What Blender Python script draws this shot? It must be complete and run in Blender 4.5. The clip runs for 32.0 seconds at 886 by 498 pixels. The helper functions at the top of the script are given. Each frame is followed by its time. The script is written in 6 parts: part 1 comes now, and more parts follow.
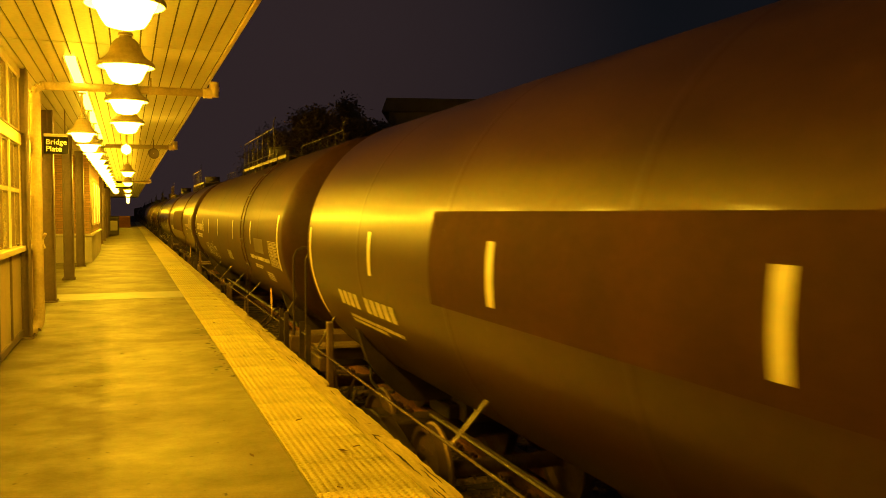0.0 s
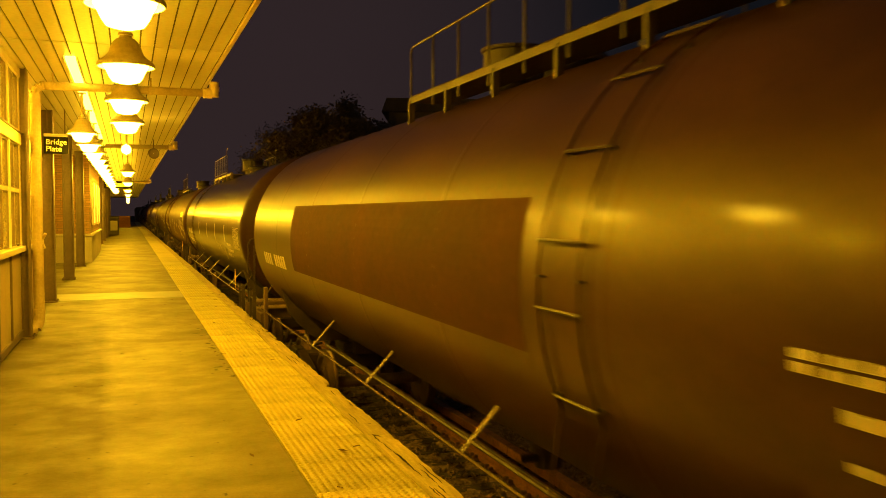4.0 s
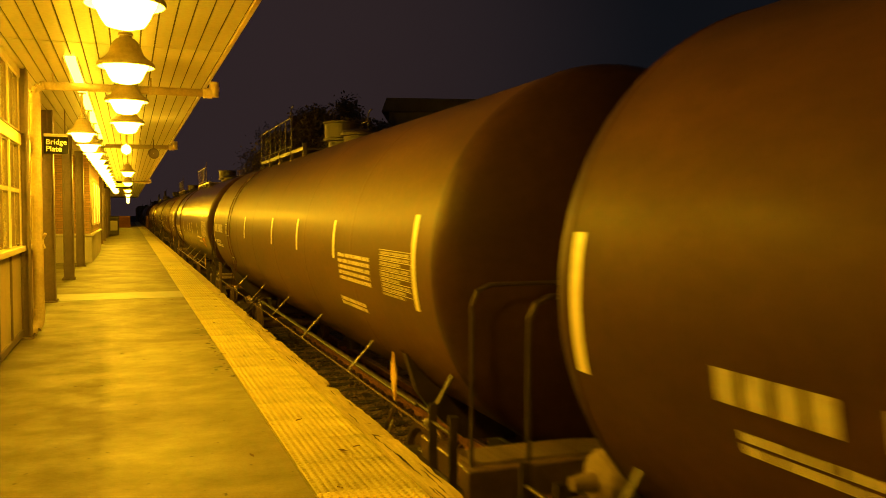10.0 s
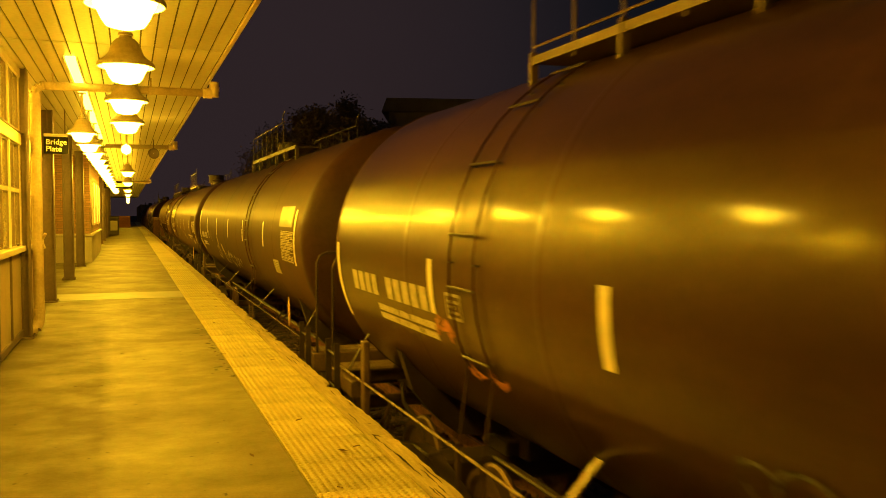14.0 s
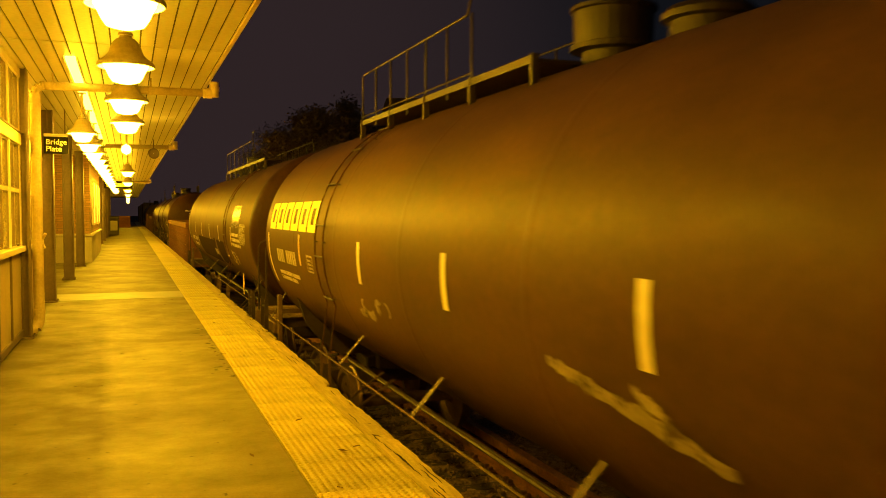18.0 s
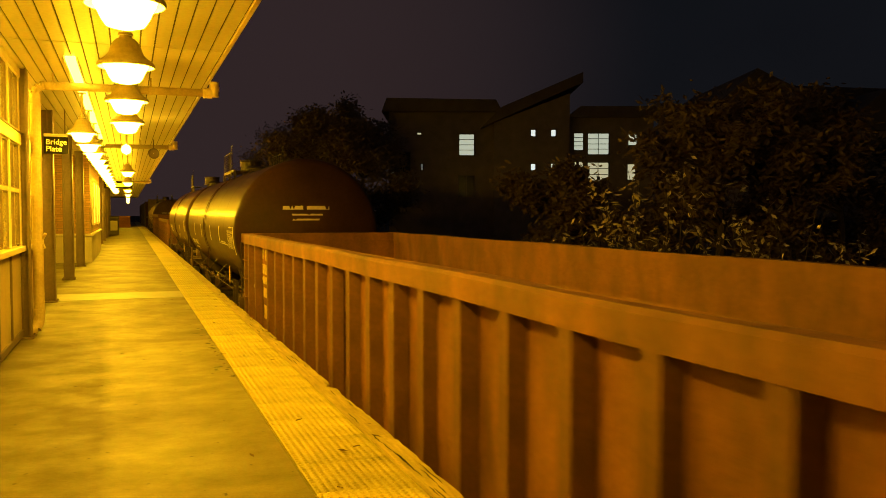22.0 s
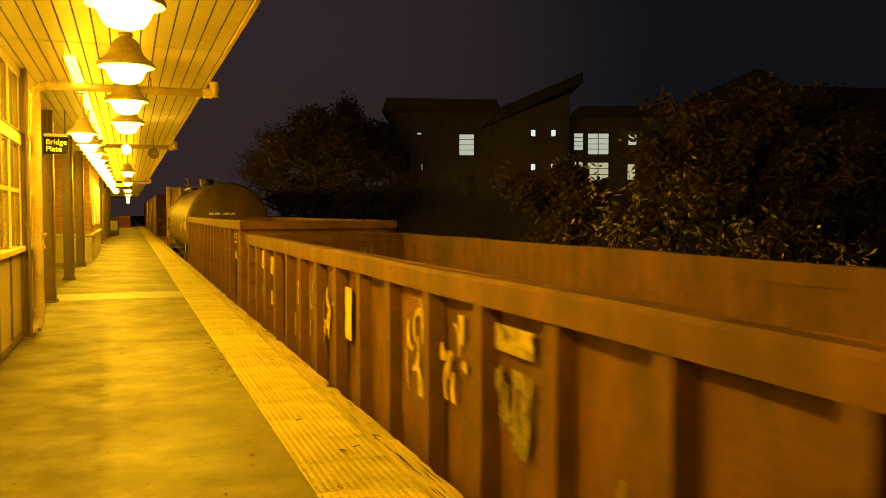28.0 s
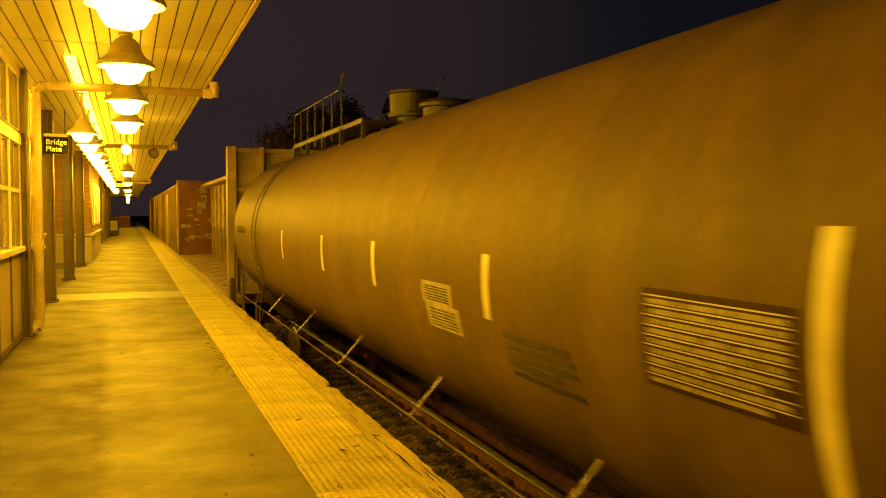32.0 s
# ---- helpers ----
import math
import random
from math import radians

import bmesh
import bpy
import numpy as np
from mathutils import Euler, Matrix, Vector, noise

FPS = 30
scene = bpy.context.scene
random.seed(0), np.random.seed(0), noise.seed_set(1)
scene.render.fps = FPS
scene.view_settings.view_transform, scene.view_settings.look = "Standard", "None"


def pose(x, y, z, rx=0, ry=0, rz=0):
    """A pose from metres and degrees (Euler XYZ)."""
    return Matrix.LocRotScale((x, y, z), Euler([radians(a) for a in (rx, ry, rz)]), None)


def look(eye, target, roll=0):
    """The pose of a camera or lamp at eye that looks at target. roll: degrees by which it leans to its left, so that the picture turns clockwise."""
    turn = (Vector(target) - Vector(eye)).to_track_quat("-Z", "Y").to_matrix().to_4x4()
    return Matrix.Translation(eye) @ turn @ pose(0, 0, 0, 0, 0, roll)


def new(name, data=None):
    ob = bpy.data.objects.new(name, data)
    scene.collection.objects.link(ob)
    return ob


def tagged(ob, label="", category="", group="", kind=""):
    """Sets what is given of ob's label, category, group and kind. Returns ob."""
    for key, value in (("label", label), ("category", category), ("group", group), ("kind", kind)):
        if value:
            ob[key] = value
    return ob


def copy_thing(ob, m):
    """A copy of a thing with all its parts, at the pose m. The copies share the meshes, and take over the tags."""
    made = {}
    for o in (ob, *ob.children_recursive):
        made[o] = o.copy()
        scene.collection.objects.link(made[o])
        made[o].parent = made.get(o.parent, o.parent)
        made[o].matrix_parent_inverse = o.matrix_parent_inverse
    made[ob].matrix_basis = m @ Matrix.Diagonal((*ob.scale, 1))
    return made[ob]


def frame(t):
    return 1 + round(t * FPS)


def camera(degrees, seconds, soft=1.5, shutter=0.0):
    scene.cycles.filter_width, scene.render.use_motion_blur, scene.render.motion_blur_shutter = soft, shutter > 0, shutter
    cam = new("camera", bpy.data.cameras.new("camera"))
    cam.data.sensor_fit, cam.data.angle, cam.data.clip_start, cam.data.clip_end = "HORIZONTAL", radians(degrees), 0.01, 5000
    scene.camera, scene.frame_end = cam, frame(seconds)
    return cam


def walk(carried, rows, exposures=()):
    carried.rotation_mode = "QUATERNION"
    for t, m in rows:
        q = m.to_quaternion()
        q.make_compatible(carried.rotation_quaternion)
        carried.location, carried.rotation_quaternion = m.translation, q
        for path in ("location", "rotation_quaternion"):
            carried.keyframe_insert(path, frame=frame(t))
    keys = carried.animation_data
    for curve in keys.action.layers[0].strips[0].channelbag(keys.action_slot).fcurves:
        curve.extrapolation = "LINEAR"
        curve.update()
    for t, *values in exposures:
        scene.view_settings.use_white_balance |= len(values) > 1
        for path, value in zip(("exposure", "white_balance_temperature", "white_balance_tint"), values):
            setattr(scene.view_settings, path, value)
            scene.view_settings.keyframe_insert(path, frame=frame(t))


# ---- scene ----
cam = camera(55, 32.0, soft=0.6, shutter=0.3)
EYE = Vector((0, 0, 1.64))
walk(cam, [(t, look(EYE, EYE + Vector((0.34628, 0.93715, -0.04279)))) for t in (0, 32)],
     exposures=[(0, 0.02, 6350, 10), (1, 0.08, 6450, 10), (3.5, 0.08, 6450, 10), (5.6, -0.12, 6150, 10), (7, -0.06, 6050, 10), (8, 0.0, 6300, 10), (12, 0.0, 6400, 10), (13, -0.14, 6200, 10), (14, -0.06, 6150, 10),
                (15.5, 0.0, 6400, 10), (18, 0.0, 6450, 10), (19, -0.06, 6400, 10), (21, 0.08, 6450, 10), (23, 0.14, 6500, 10), (31, 0.12, 6500, 10), (32, -0.06, 6400, 10)])

# ---- world and large lights ----
SODIUM = (1.0, 0.508, 0.004)
RAIL = -1.36          # top of the rails; the platform's top is 0
XC = 3.50             # middle of the track
SPEED = 7.8


def node(tree, kind, at=(0, 0), **values):
    n = tree.nodes.new(kind)
    for key, value in values.items():
        n.inputs[key.replace("_", " ")].default_value = value
    return n


def night_sky():
    world = bpy.data.worlds.new("night")
    scene.world = world
    world.use_nodes = True
    t = world.node_tree
    bg = t.nodes["Background"]
    co = node(t, "ShaderNodeTexCoord")
    sep = node(t, "ShaderNodeSeparateXYZ")
    ramp = node(t, "ShaderNodeValToRGB")
    ramp.color_ramp.elements[0].color = (0.0076, 0.0077, 0.0098, 1)
    ramp.color_ramp.elements[1].position = 0.42
    ramp.color_ramp.elements[1].color = (0.0062, 0.0076, 0.0108, 1)
    # dim purple-brown glow of the town, low over the end of the line
    aim = node(t, "ShaderNodeVectorMath")
    aim.operation = "DOT_PRODUCT"
    aim.inputs[1].default_value = Vector((0.03, 0.985, 0.17)).normalized()
    town = node(t, "ShaderNodeValToRGB")
    town.color_ramp.interpolation = "EASE"
    town.color_ramp.elements[0].position, town.color_ramp.elements[0].color = 0.84, (0, 0, 0, 1)
    town.color_ramp.elements[1].position, town.color_ramp.elements[1].color = 1.0, (0.021, 0.0105, 0.0095, 1)
    add = node(t, "ShaderNodeMixRGB", Fac=1.0)
    add.blend_type = "ADD"
    cloud = node(t, "ShaderNodeTexNoise", Scale=3.0, Detail=5.0)
    mul = node(t, "ShaderNodeMixRGB", Fac=0.5)
    mul.blend_type = "MULTIPLY"
    t.links.new(co.outputs["Generated"], sep.inputs[0])
    t.links.new(sep.outputs["Z"], ramp.inputs[0])
    t.links.new(co.outputs["Generated"], cloud.inputs["Vector"])
    t.links.new(ramp.outputs[0], mul.inputs[1])
    t.links.new(cloud.outputs[0], mul.inputs[2])
    t.links.new(co.outputs["Generated"], aim.inputs[0])
    t.links.new(aim.outputs["Value"], town.inputs[0])
    t.links.new(mul.outputs[0], add.inputs[1])
    t.links.new(town.outputs[0], add.inputs[2])
    t.links.new(add.outputs[0], bg.inputs["Color"])
    bg.inputs["Strength"].default_value = 1.0


night_sky()


def lamp_light(name, x, y, z, watts, size=0.12):
    data = bpy.data.lights.new(name, "POINT")
    data.energy, data.color, data.shadow_soft_size = watts, SODIUM, size
    ob = new(name, data)
    ob.location = (x, y, z)
    return ob


PENDANT_Y = [2.88, 5.10, 7.25, 9.50, 11.8, 26.0, 35.3, 46.5, 58.6, 71.6, 85.6, 100.4]
WALL_LAMP_Y = [14.2 + 2.35 * k for k in range(17)]
for y in PENDANT_Y:
    lamp_light("pendant_light", 0, y, 2.72, 70 if y < 6 else 98 if y < 15 else 120 if y < 40 else 240)
for y in WALL_LAMP_Y[::2]:
    lamp_light("wall_row_light", -0.64, y, 2.80, 125)

# ---- materials ----


def surface(name, color, rough=0.6, metal=0.0, vary=0.35, scale=2.0, grain=40.0, bump=0.15, tint=None, random_tint=0.0, spec=0.5, streak=None, patchy=0.14, coat=0.0, coat_rough=0.15, sheen_tint=None):
    """Paint, stone, wood or metal: stains at a large scale, grain at a small one, fine relief."""
    m = bpy.data.materials.new(name)
    m.use_nodes = True
    t = m.node_tree
    p = t.nodes["Principled BSDF"]
    p.inputs["Metallic"].default_value = metal
    p.inputs["Specular IOR Level"].default_value = spec
    if sheen_tint:
        p.inputs["Specular Tint"].default_value = (*sheen_tint, 1)
    p.inputs["Coat Weight"].default_value = coat
    p.inputs["Coat Roughness"].default_value = coat_rough
    co = node(t, "ShaderNodeTexCoord")
    mapping = node(t, "ShaderNodeMapping")
    if streak:
        mapping.inputs["Scale"].default_value = streak
    big = node(t, "ShaderNodeTexNoise", Scale=scale, Detail=6.0, Roughness=0.62)
    small = node(t, "ShaderNodeTexNoise", Scale=grain, Detail=4.0, Roughness=0.6)
    t.links.new(co.outputs["Object"], mapping.inputs["Vector"])
    t.links.new(mapping.outputs[0], big.inputs["Vector"])
    t.links.new(co.outputs["Object"], small.inputs["Vector"])
    ramp = node(t, "ShaderNodeValToRGB")
    dark = [c * (1 - vary) for c in color]
    light = tint or [min(1, c * (1 + 0.6 * vary)) for c in color]
    ramp.color_ramp.elements[0].position, ramp.color_ramp.elements[1].position = 0.32, 0.68
    ramp.color_ramp.elements[0].color = (*dark, 1)
    ramp.color_ramp.elements[1].color = (*light, 1)
    t.links.new(big.outputs[0], ramp.inputs[0])
    mix = node(t, "ShaderNodeMixRGB", Fac=0.35)
    mix.blend_type = "OVERLAY"
    t.links.new(ramp.outputs[0], mix.inputs[1])
    t.links.new(small.outputs[0], mix.inputs[2])
    last = mix.outputs[0]
    if random_tint:
        info = node(t, "ShaderNodeObjectInfo")
        hsv = node(t, "ShaderNodeHueSaturation")
        rng = node(t, "ShaderNodeMapRange", To_Min=1 - random_tint, To_Max=1 + random_tint)
        t.links.new(info.outputs["Random"], rng.inputs[0])
        t.links.new(rng.outputs[0], hsv.inputs["Value"])
        t.links.new(last, hsv.inputs["Color"])
        last = hsv.outputs[0]
    t.links.new(last, p.inputs["Base Color"])
    rr = node(t, "ShaderNodeMapRange", To_Min=max(0.03, rough - patchy), To_Max=min(1, rough + patchy))
    t.links.new(big.outputs[0], rr.inputs[0])
    t.links.new(rr.outputs[0], p.inputs["Roughness"])
    b = node(t, "ShaderNodeBump", Strength=bump, Distance=0.02)
    t.links.new(small.outputs[0], b.inputs["Height"])
    t.links.new(b.outputs[0], p.inputs["Normal"])
    return m


def glow(name, color, strength):
    m = bpy.data.materials.new(name)
    m.use_nodes = True
    p = m.node_tree.nodes["Principled BSDF"]
    p.inputs["Base Color"].default_value = (0.8, 0.8, 0.8, 1)
    p.inputs["Emission Color"].default_value = (*color, 1)
    p.inputs["Emission Strength"].default_value = strength
    return m


def spray(name, color, cover=0.5):
    """Thin spray paint that lets the ground show through in ragged specks."""
    m = surface(name, color, 0.65, vary=0.4, scale=6)
    t = m.node_tree
    p = t.nodes["Principled BSDF"]
    co = node(t, "ShaderNodeTexCoord")
    n1 = node(t, "ShaderNodeTexNoise", Scale=5.0, Detail=7.0, Roughness=0.75)
    cut = node(t, "ShaderNodeMapRange", From_Min=0.62 - cover * 0.4, From_Max=0.78 - cover * 0.4)
    t.links.new(co.outputs["Object"], n1.inputs["Vector"])
    t.links.new(n1.outputs[0], cut.inputs[0])
    t.links.new(cut.outputs[0], p.inputs["Alpha"])
    return m


def glass(name, rough=0.03):
    m = bpy.data.materials.new(name)
    m.use_nodes = True
    p = m.node_tree.nodes["Principled BSDF"]
    p.inputs["Base Color"].default_value = (0.92, 0.95, 0.92, 1)
    p.inputs["Transmission Weight"].default_value = 1.0
    p.inputs["Roughness"].default_value = rough
    p.inputs["IOR"].default_value = 1.3
    return m



CONCRETE_NEW = surface("concrete_new", (0.33, 0.31, 0.21), 0.6, vary=0.25, scale=1.5, grain=40)
CONCRETE_WALL = surface("platform_wall", (0.20, 0.19, 0.17), 0.9, vary=0.5, scale=1.5)


def concrete_material():
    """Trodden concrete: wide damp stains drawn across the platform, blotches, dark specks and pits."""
    m = bpy.data.materials.new("platform_concrete")
    m.use_nodes = True
    t = m.node_tree
    p = t.nodes["Principled BSDF"]
    p.inputs["Specular IOR Level"].default_value = 0.32
    co = node(t, "ShaderNodeTexCoord")
    wide = node(t, "ShaderNodeMapping")
    wide.inputs["Scale"].default_value = (0.75, 0.85, 1.0)
    stain = node(t, "ShaderNodeTexNoise", Scale=0.9, Detail=6.0, Roughness=0.55, Distortion=0.6)
    blotch = node(t, "ShaderNodeTexNoise", Scale=2.4, Detail=6.0, Roughness=0.7)
    grain = node(t, "ShaderNodeTexNoise", Scale=70.0, Detail=3.0, Roughness=0.7)
    speck = node(t, "ShaderNodeTexNoise", Scale=17.0, Detail=2.0, Roughness=0.5)
    t.links.new(co.outputs["Object"], wide.inputs[0])
    t.links.new(wide.outputs[0], stain.inputs["Vector"])
    t.links.new(wide.outputs[0], blotch.inputs["Vector"])
    for n in (grain, speck):
        t.links.new(co.outputs["Object"], n.inputs["Vector"])
    ramp = node(t, "ShaderNodeValToRGB")
    ramp.color_ramp.elements[0].position, ramp.color_ramp.elements[0].color = 0.33, (0.132, 0.106, 0.036, 1)
    ramp.color_ramp.elements[1].position, ramp.color_ramp.elements[1].color = 0.64, (0.236, 0.211, 0.074, 1)
    mid = ramp.color_ramp.elements.new(0.5)
    mid.color = (0.190, 0.162, 0.055, 1)
    t.links.new(stain.outputs[0], ramp.inputs[0])
    over = node(t, "ShaderNodeMixRGB", Fac=0.40)
    over.blend_type = "OVERLAY"
    t.links.new(ramp.outputs[0], over.inputs[1])
    t.links.new(blotch.outputs[0], over.inputs[2])
    fine = node(t, "ShaderNodeMixRGB", Fac=0.35)
    fine.blend_type = "OVERLAY"
    t.links.new(over.outputs[0], fine.inputs[1])
    t.links.new(grain.outputs[0], fine.inputs[2])
    cut = node(t, "ShaderNodeMapRange", From_Min=0.69, From_Max=0.75)
    t.links.new(speck.outputs[0], cut.inputs[0])
    dark = node(t, "ShaderNodeMixRGB")
    dark.inputs[2].default_value = (0.06, 0.045, 0.03, 1)
    t.links.new(cut.outputs[0], dark.inputs[0])
    t.links.new(fine.outputs[0], dark.inputs[1])
    # darker concrete along the foot of the waiting room wall
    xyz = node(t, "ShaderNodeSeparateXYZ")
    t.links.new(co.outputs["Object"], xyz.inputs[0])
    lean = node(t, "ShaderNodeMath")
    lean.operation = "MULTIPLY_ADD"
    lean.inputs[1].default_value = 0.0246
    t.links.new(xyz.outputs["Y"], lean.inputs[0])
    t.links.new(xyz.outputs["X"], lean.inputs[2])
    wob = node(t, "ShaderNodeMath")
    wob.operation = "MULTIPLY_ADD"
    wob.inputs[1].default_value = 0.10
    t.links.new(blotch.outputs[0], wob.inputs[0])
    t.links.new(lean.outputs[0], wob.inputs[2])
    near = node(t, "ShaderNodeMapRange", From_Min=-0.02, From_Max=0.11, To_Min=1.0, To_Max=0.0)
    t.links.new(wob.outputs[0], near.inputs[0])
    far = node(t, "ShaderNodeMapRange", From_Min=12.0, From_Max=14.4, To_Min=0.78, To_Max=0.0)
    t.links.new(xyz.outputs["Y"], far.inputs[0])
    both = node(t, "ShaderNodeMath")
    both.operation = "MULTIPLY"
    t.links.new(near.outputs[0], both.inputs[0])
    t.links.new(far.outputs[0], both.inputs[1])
    wall_foot = node(t, "ShaderNodeMixRGB")
    wall_foot.blend_type = "MULTIPLY"
    wall_foot.inputs[2].default_value = (0.52, 0.45, 0.34, 1)
    t.links.new(both.outputs[0], wall_foot.inputs[0])
    t.links.new(dark.outputs[0], wall_foot.inputs[1])
    t.links.new(wall_foot.outputs[0], p.inputs["Base Color"])
    rough = node(t, "ShaderNodeMapRange", From_Min=0.3, From_Max=0.7, To_Min=0.80, To_Max=0.52)
    t.links.new(blotch.outputs[0], rough.inputs[0])
    t.links.new(rough.outputs[0], p.inputs["Roughness"])
    b1 = node(t, "ShaderNodeBump", Strength=0.22, Distance=0.01)
    b2 = node(t, "ShaderNodeBump", Strength=0.25, Distance=0.03)
    t.links.new(grain.outputs[0], b1.inputs["Height"])
    t.links.new(blotch.outputs[0], b2.inputs["Height"])
    t.links.new(b1.outputs[0], b2.inputs["Normal"])
    t.links.new(b2.outputs[0], p.inputs["Normal"])
    return m


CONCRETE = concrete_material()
TACTILE = surface("tactile_yellow", (0.56, 0.480, 0.085), 0.6, vary=0.35, scale=2.2, grain=60, random_tint=0.11)
BOARD = surface("edge_timber", (0.46, 0.36, 0.10), 0.75, vary=0.4, scale=3, streak=(8, 0.6, 8), random_tint=0.1)
SOFFIT = surface("soffit_metal", (0.62, 0.56, 0.42), 0.38, vary=0.14, scale=0.8, grain=20, bump=0.05, random_tint=0.04)
SOFFIT_GAP = surface("soffit_gap", (0.10, 0.08, 0.05), 0.8)
BROWN = surface("brown_paint", (0.165, 0.118, 0.100), 0.5, vary=0.2, grain=30, bump=0.08)
CREAM = surface("cream_paint", (0.70, 0.60, 0.40), 0.45, vary=0.15, grain=25, bump=0.06)
PANEL = surface("panel_paint", (0.44, 0.35, 0.22), 0.5, vary=0.25, scale=1.5)
PIPE = surface("pipe_paint", (0.50, 0.39, 0.21), 0.5, vary=0.25, grain=30)
SHADE = surface("shade_enamel", (0.40, 0.32, 0.15), 0.45, vary=0.2, grain=30)
SHADE_IN = surface("shade_lining", (0.8, 0.78, 0.7), 0.4, vary=0.05)
BULB = glow("lamp_globe", (1.0, 0.56, 0.018), 72)
TUBE = glow("strip_diffuser", (1.0, 0.54, 0.02), 22)
GLASS = glass("window_glass")
SIGN = surface("sign_dark", (0.010, 0.009, 0.008), 0.6, vary=0.1, spec=0.15)
SIGN_TEXT = surface("sign_letters", (0.8, 0.74, 0.5), 0.5, vary=0.05)
STONE = surface("stone_base", (0.52, 0.46, 0.36), 0.8, vary=0.2)
STEEL = surface("rail_steel", (0.55, 0.42, 0.28), 0.34, metal=1.0, vary=0.2, streak=(1, 0.05, 1))
RUST = surface("rail_rust", (0.34, 0.150, 0.055), 0.8, vary=0.4, scale=6)
TIE = surface("tie_wood", (0.045, 0.029, 0.017), 0.9, vary=0.4, scale=4, random_tint=0.2)
PLATE = surface("tie_plate_rust", (0.13, 0.060, 0.026), 0.7, vary=0.4, scale=9)
BALLAST = surface("ballast", (0.190, 0.122, 0.070), 0.95, vary=0.65, scale=14, grain=60, bump=0.8)
GROUND = surface("ground_soil", (0.035, 0.032, 0.026), 0.95, vary=0.5, scale=0.5, grain=12, bump=0.5)
TANK_JET = surface("tank_jet_gloss", (0.036, 0.0190, 0.0062), 0.34, vary=0.34, scale=1.0, grain=14, bump=0.010, streak=(1.2, 0.3, 1.2), patchy=0.08, spec=0.10, coat=0.62, coat_rough=0.12, sheen_tint=(1.0, 0.76, 0.45))
TANK_BLACK = surface("tank_black_gloss", (0.0587, 0.0266, 0.0074), 0.36, vary=0.38, scale=1.0, grain=14, bump=0.010, streak=(1.2, 0.3, 1.2), patchy=0.08, spec=0.10, coat=0.50, coat_rough=0.13, sheen_tint=(1.0, 0.72, 0.35))
TANK_DULL = surface("tank_black_dull", (0.0577, 0.0253, 0.0066), 0.60, vary=0.36, scale=1.0, grain=14, bump=0.03, streak=(1.4, 0.6, 1.4), patchy=0.06, sheen_tint=(1.0, 0.72, 0.35), spec=0.14, coat=0.04, coat_rough=0.24)
TANK_SEMI = surface("tank_black_satin", (0.0453, 0.0195, 0.0056), 0.42, vary=0.34, scale=1.0, grain=14, bump=0.03, streak=(1.4, 0.6, 1.4), patchy=0.06, sheen_tint=(1.0, 0.72, 0.35), spec=0.2, coat=0.25, coat_rough=0.14)
TANK_PATCH = surface("tank_repaint", (0.018, 0.0086, 0.0028), 0.22, vary=0.3, scale=1.5, grain=14, bump=0.01, patchy=0.05, spec=0.7)
TANK_PATCH_PALE = surface("tank_pale_patch", (0.085, 0.050, 0.020), 0.4, vary=0.3, scale=1.5, grain=14, bump=0.02)
# Dull dark tone with the heads' shade put in; also backs a data panel.
HEAD_SHADE_DATA_BLACK = surface("head_shade_data_black", (0.0445, 0.0197, 0.0112), 0.5, vary=0.35, scale=1.2, grain=14, bump=0.02, spec=0.12)
TANK_MATTE = surface("tank_matte_repaint", (0.0551, 0.0227, 0.0068), 0.75, vary=0.28, scale=1.5, grain=14, bump=0.03, spec=0.06)
TANK_BELLY = surface("tank_belly_dark", (0.0318, 0.0128, 0.0044), 0.8, vary=0.3, scale=1.5, grain=14, bump=0.03, spec=0.03)
TANK_GREY = surface("tank_grey", (0.0852, 0.0394, 0.0094), 0.58, vary=0.36, scale=1.0, grain=14, bump=0.03, streak=(1.4, 0.6, 1.4), patchy=0.06, sheen_tint=(1.0, 0.72, 0.35), spec=0.12)
TANK_WHITE = surface("tank_dirty_white", (0.133, 0.083, 0.018), 0.6, vary=0.3, scale=1.6, grain=14, bump=0.05, streak=(0.8, 1.6, 0.35), spec=0.2)
FRAME = surface("car_frame_black", (0.042, 0.025, 0.015), 0.55, vary=0.4, scale=5, grain=30)
FRAME_MID = surface("guard_rail_paint", (0.032, 0.019, 0.010), 0.45, vary=0.3, scale=6)
FRAME_LIGHT = surface("handrail_paint", (0.125, 0.078, 0.038), 0.42, vary=0.3, scale=6)
GRATING = surface("worn_grating", (0.26, 0.19, 0.10), 0.5, vary=0.35, scale=7)
# Paler, half-metal copy of the handrail: its glint is put into the colour.
HANDRAIL_BRIGHT = surface("handrail_glint", (0.46, 0.37, 0.22), 0.28, metal=0.5, vary=0.3, scale=6)
HANDRAIL = surface("handrail_gloss", (0.13, 0.088, 0.042), 0.22, vary=0.3, scale=6, spec=0.9)
FRAME_PALE = surface("handrail_pale", (0.42, 0.34, 0.20), 0.38, vary=0.25, scale=6)
TANK_DULL3 = surface("tank_black_worn", (0.0519, 0.0205, 0.0060), 0.54, vary=0.36, scale=1.0, grain=14, bump=0.03, streak=(1.4, 0.6, 1.4), patchy=0.06, sheen_tint=(1.0, 0.72, 0.35), spec=0.12, coat=0.19, coat_rough=0.16)
TANK_DULL2 = surface("tank_brown_dull", (0.0738, 0.0338, 0.0082), 0.58, vary=0.36, scale=1.0, grain=14, bump=0.03, streak=(1.4, 0.6, 1.4), patchy=0.06, sheen_tint=(1.0, 0.72, 0.35), spec=0.20, coat=0.05, coat_rough=0.24)
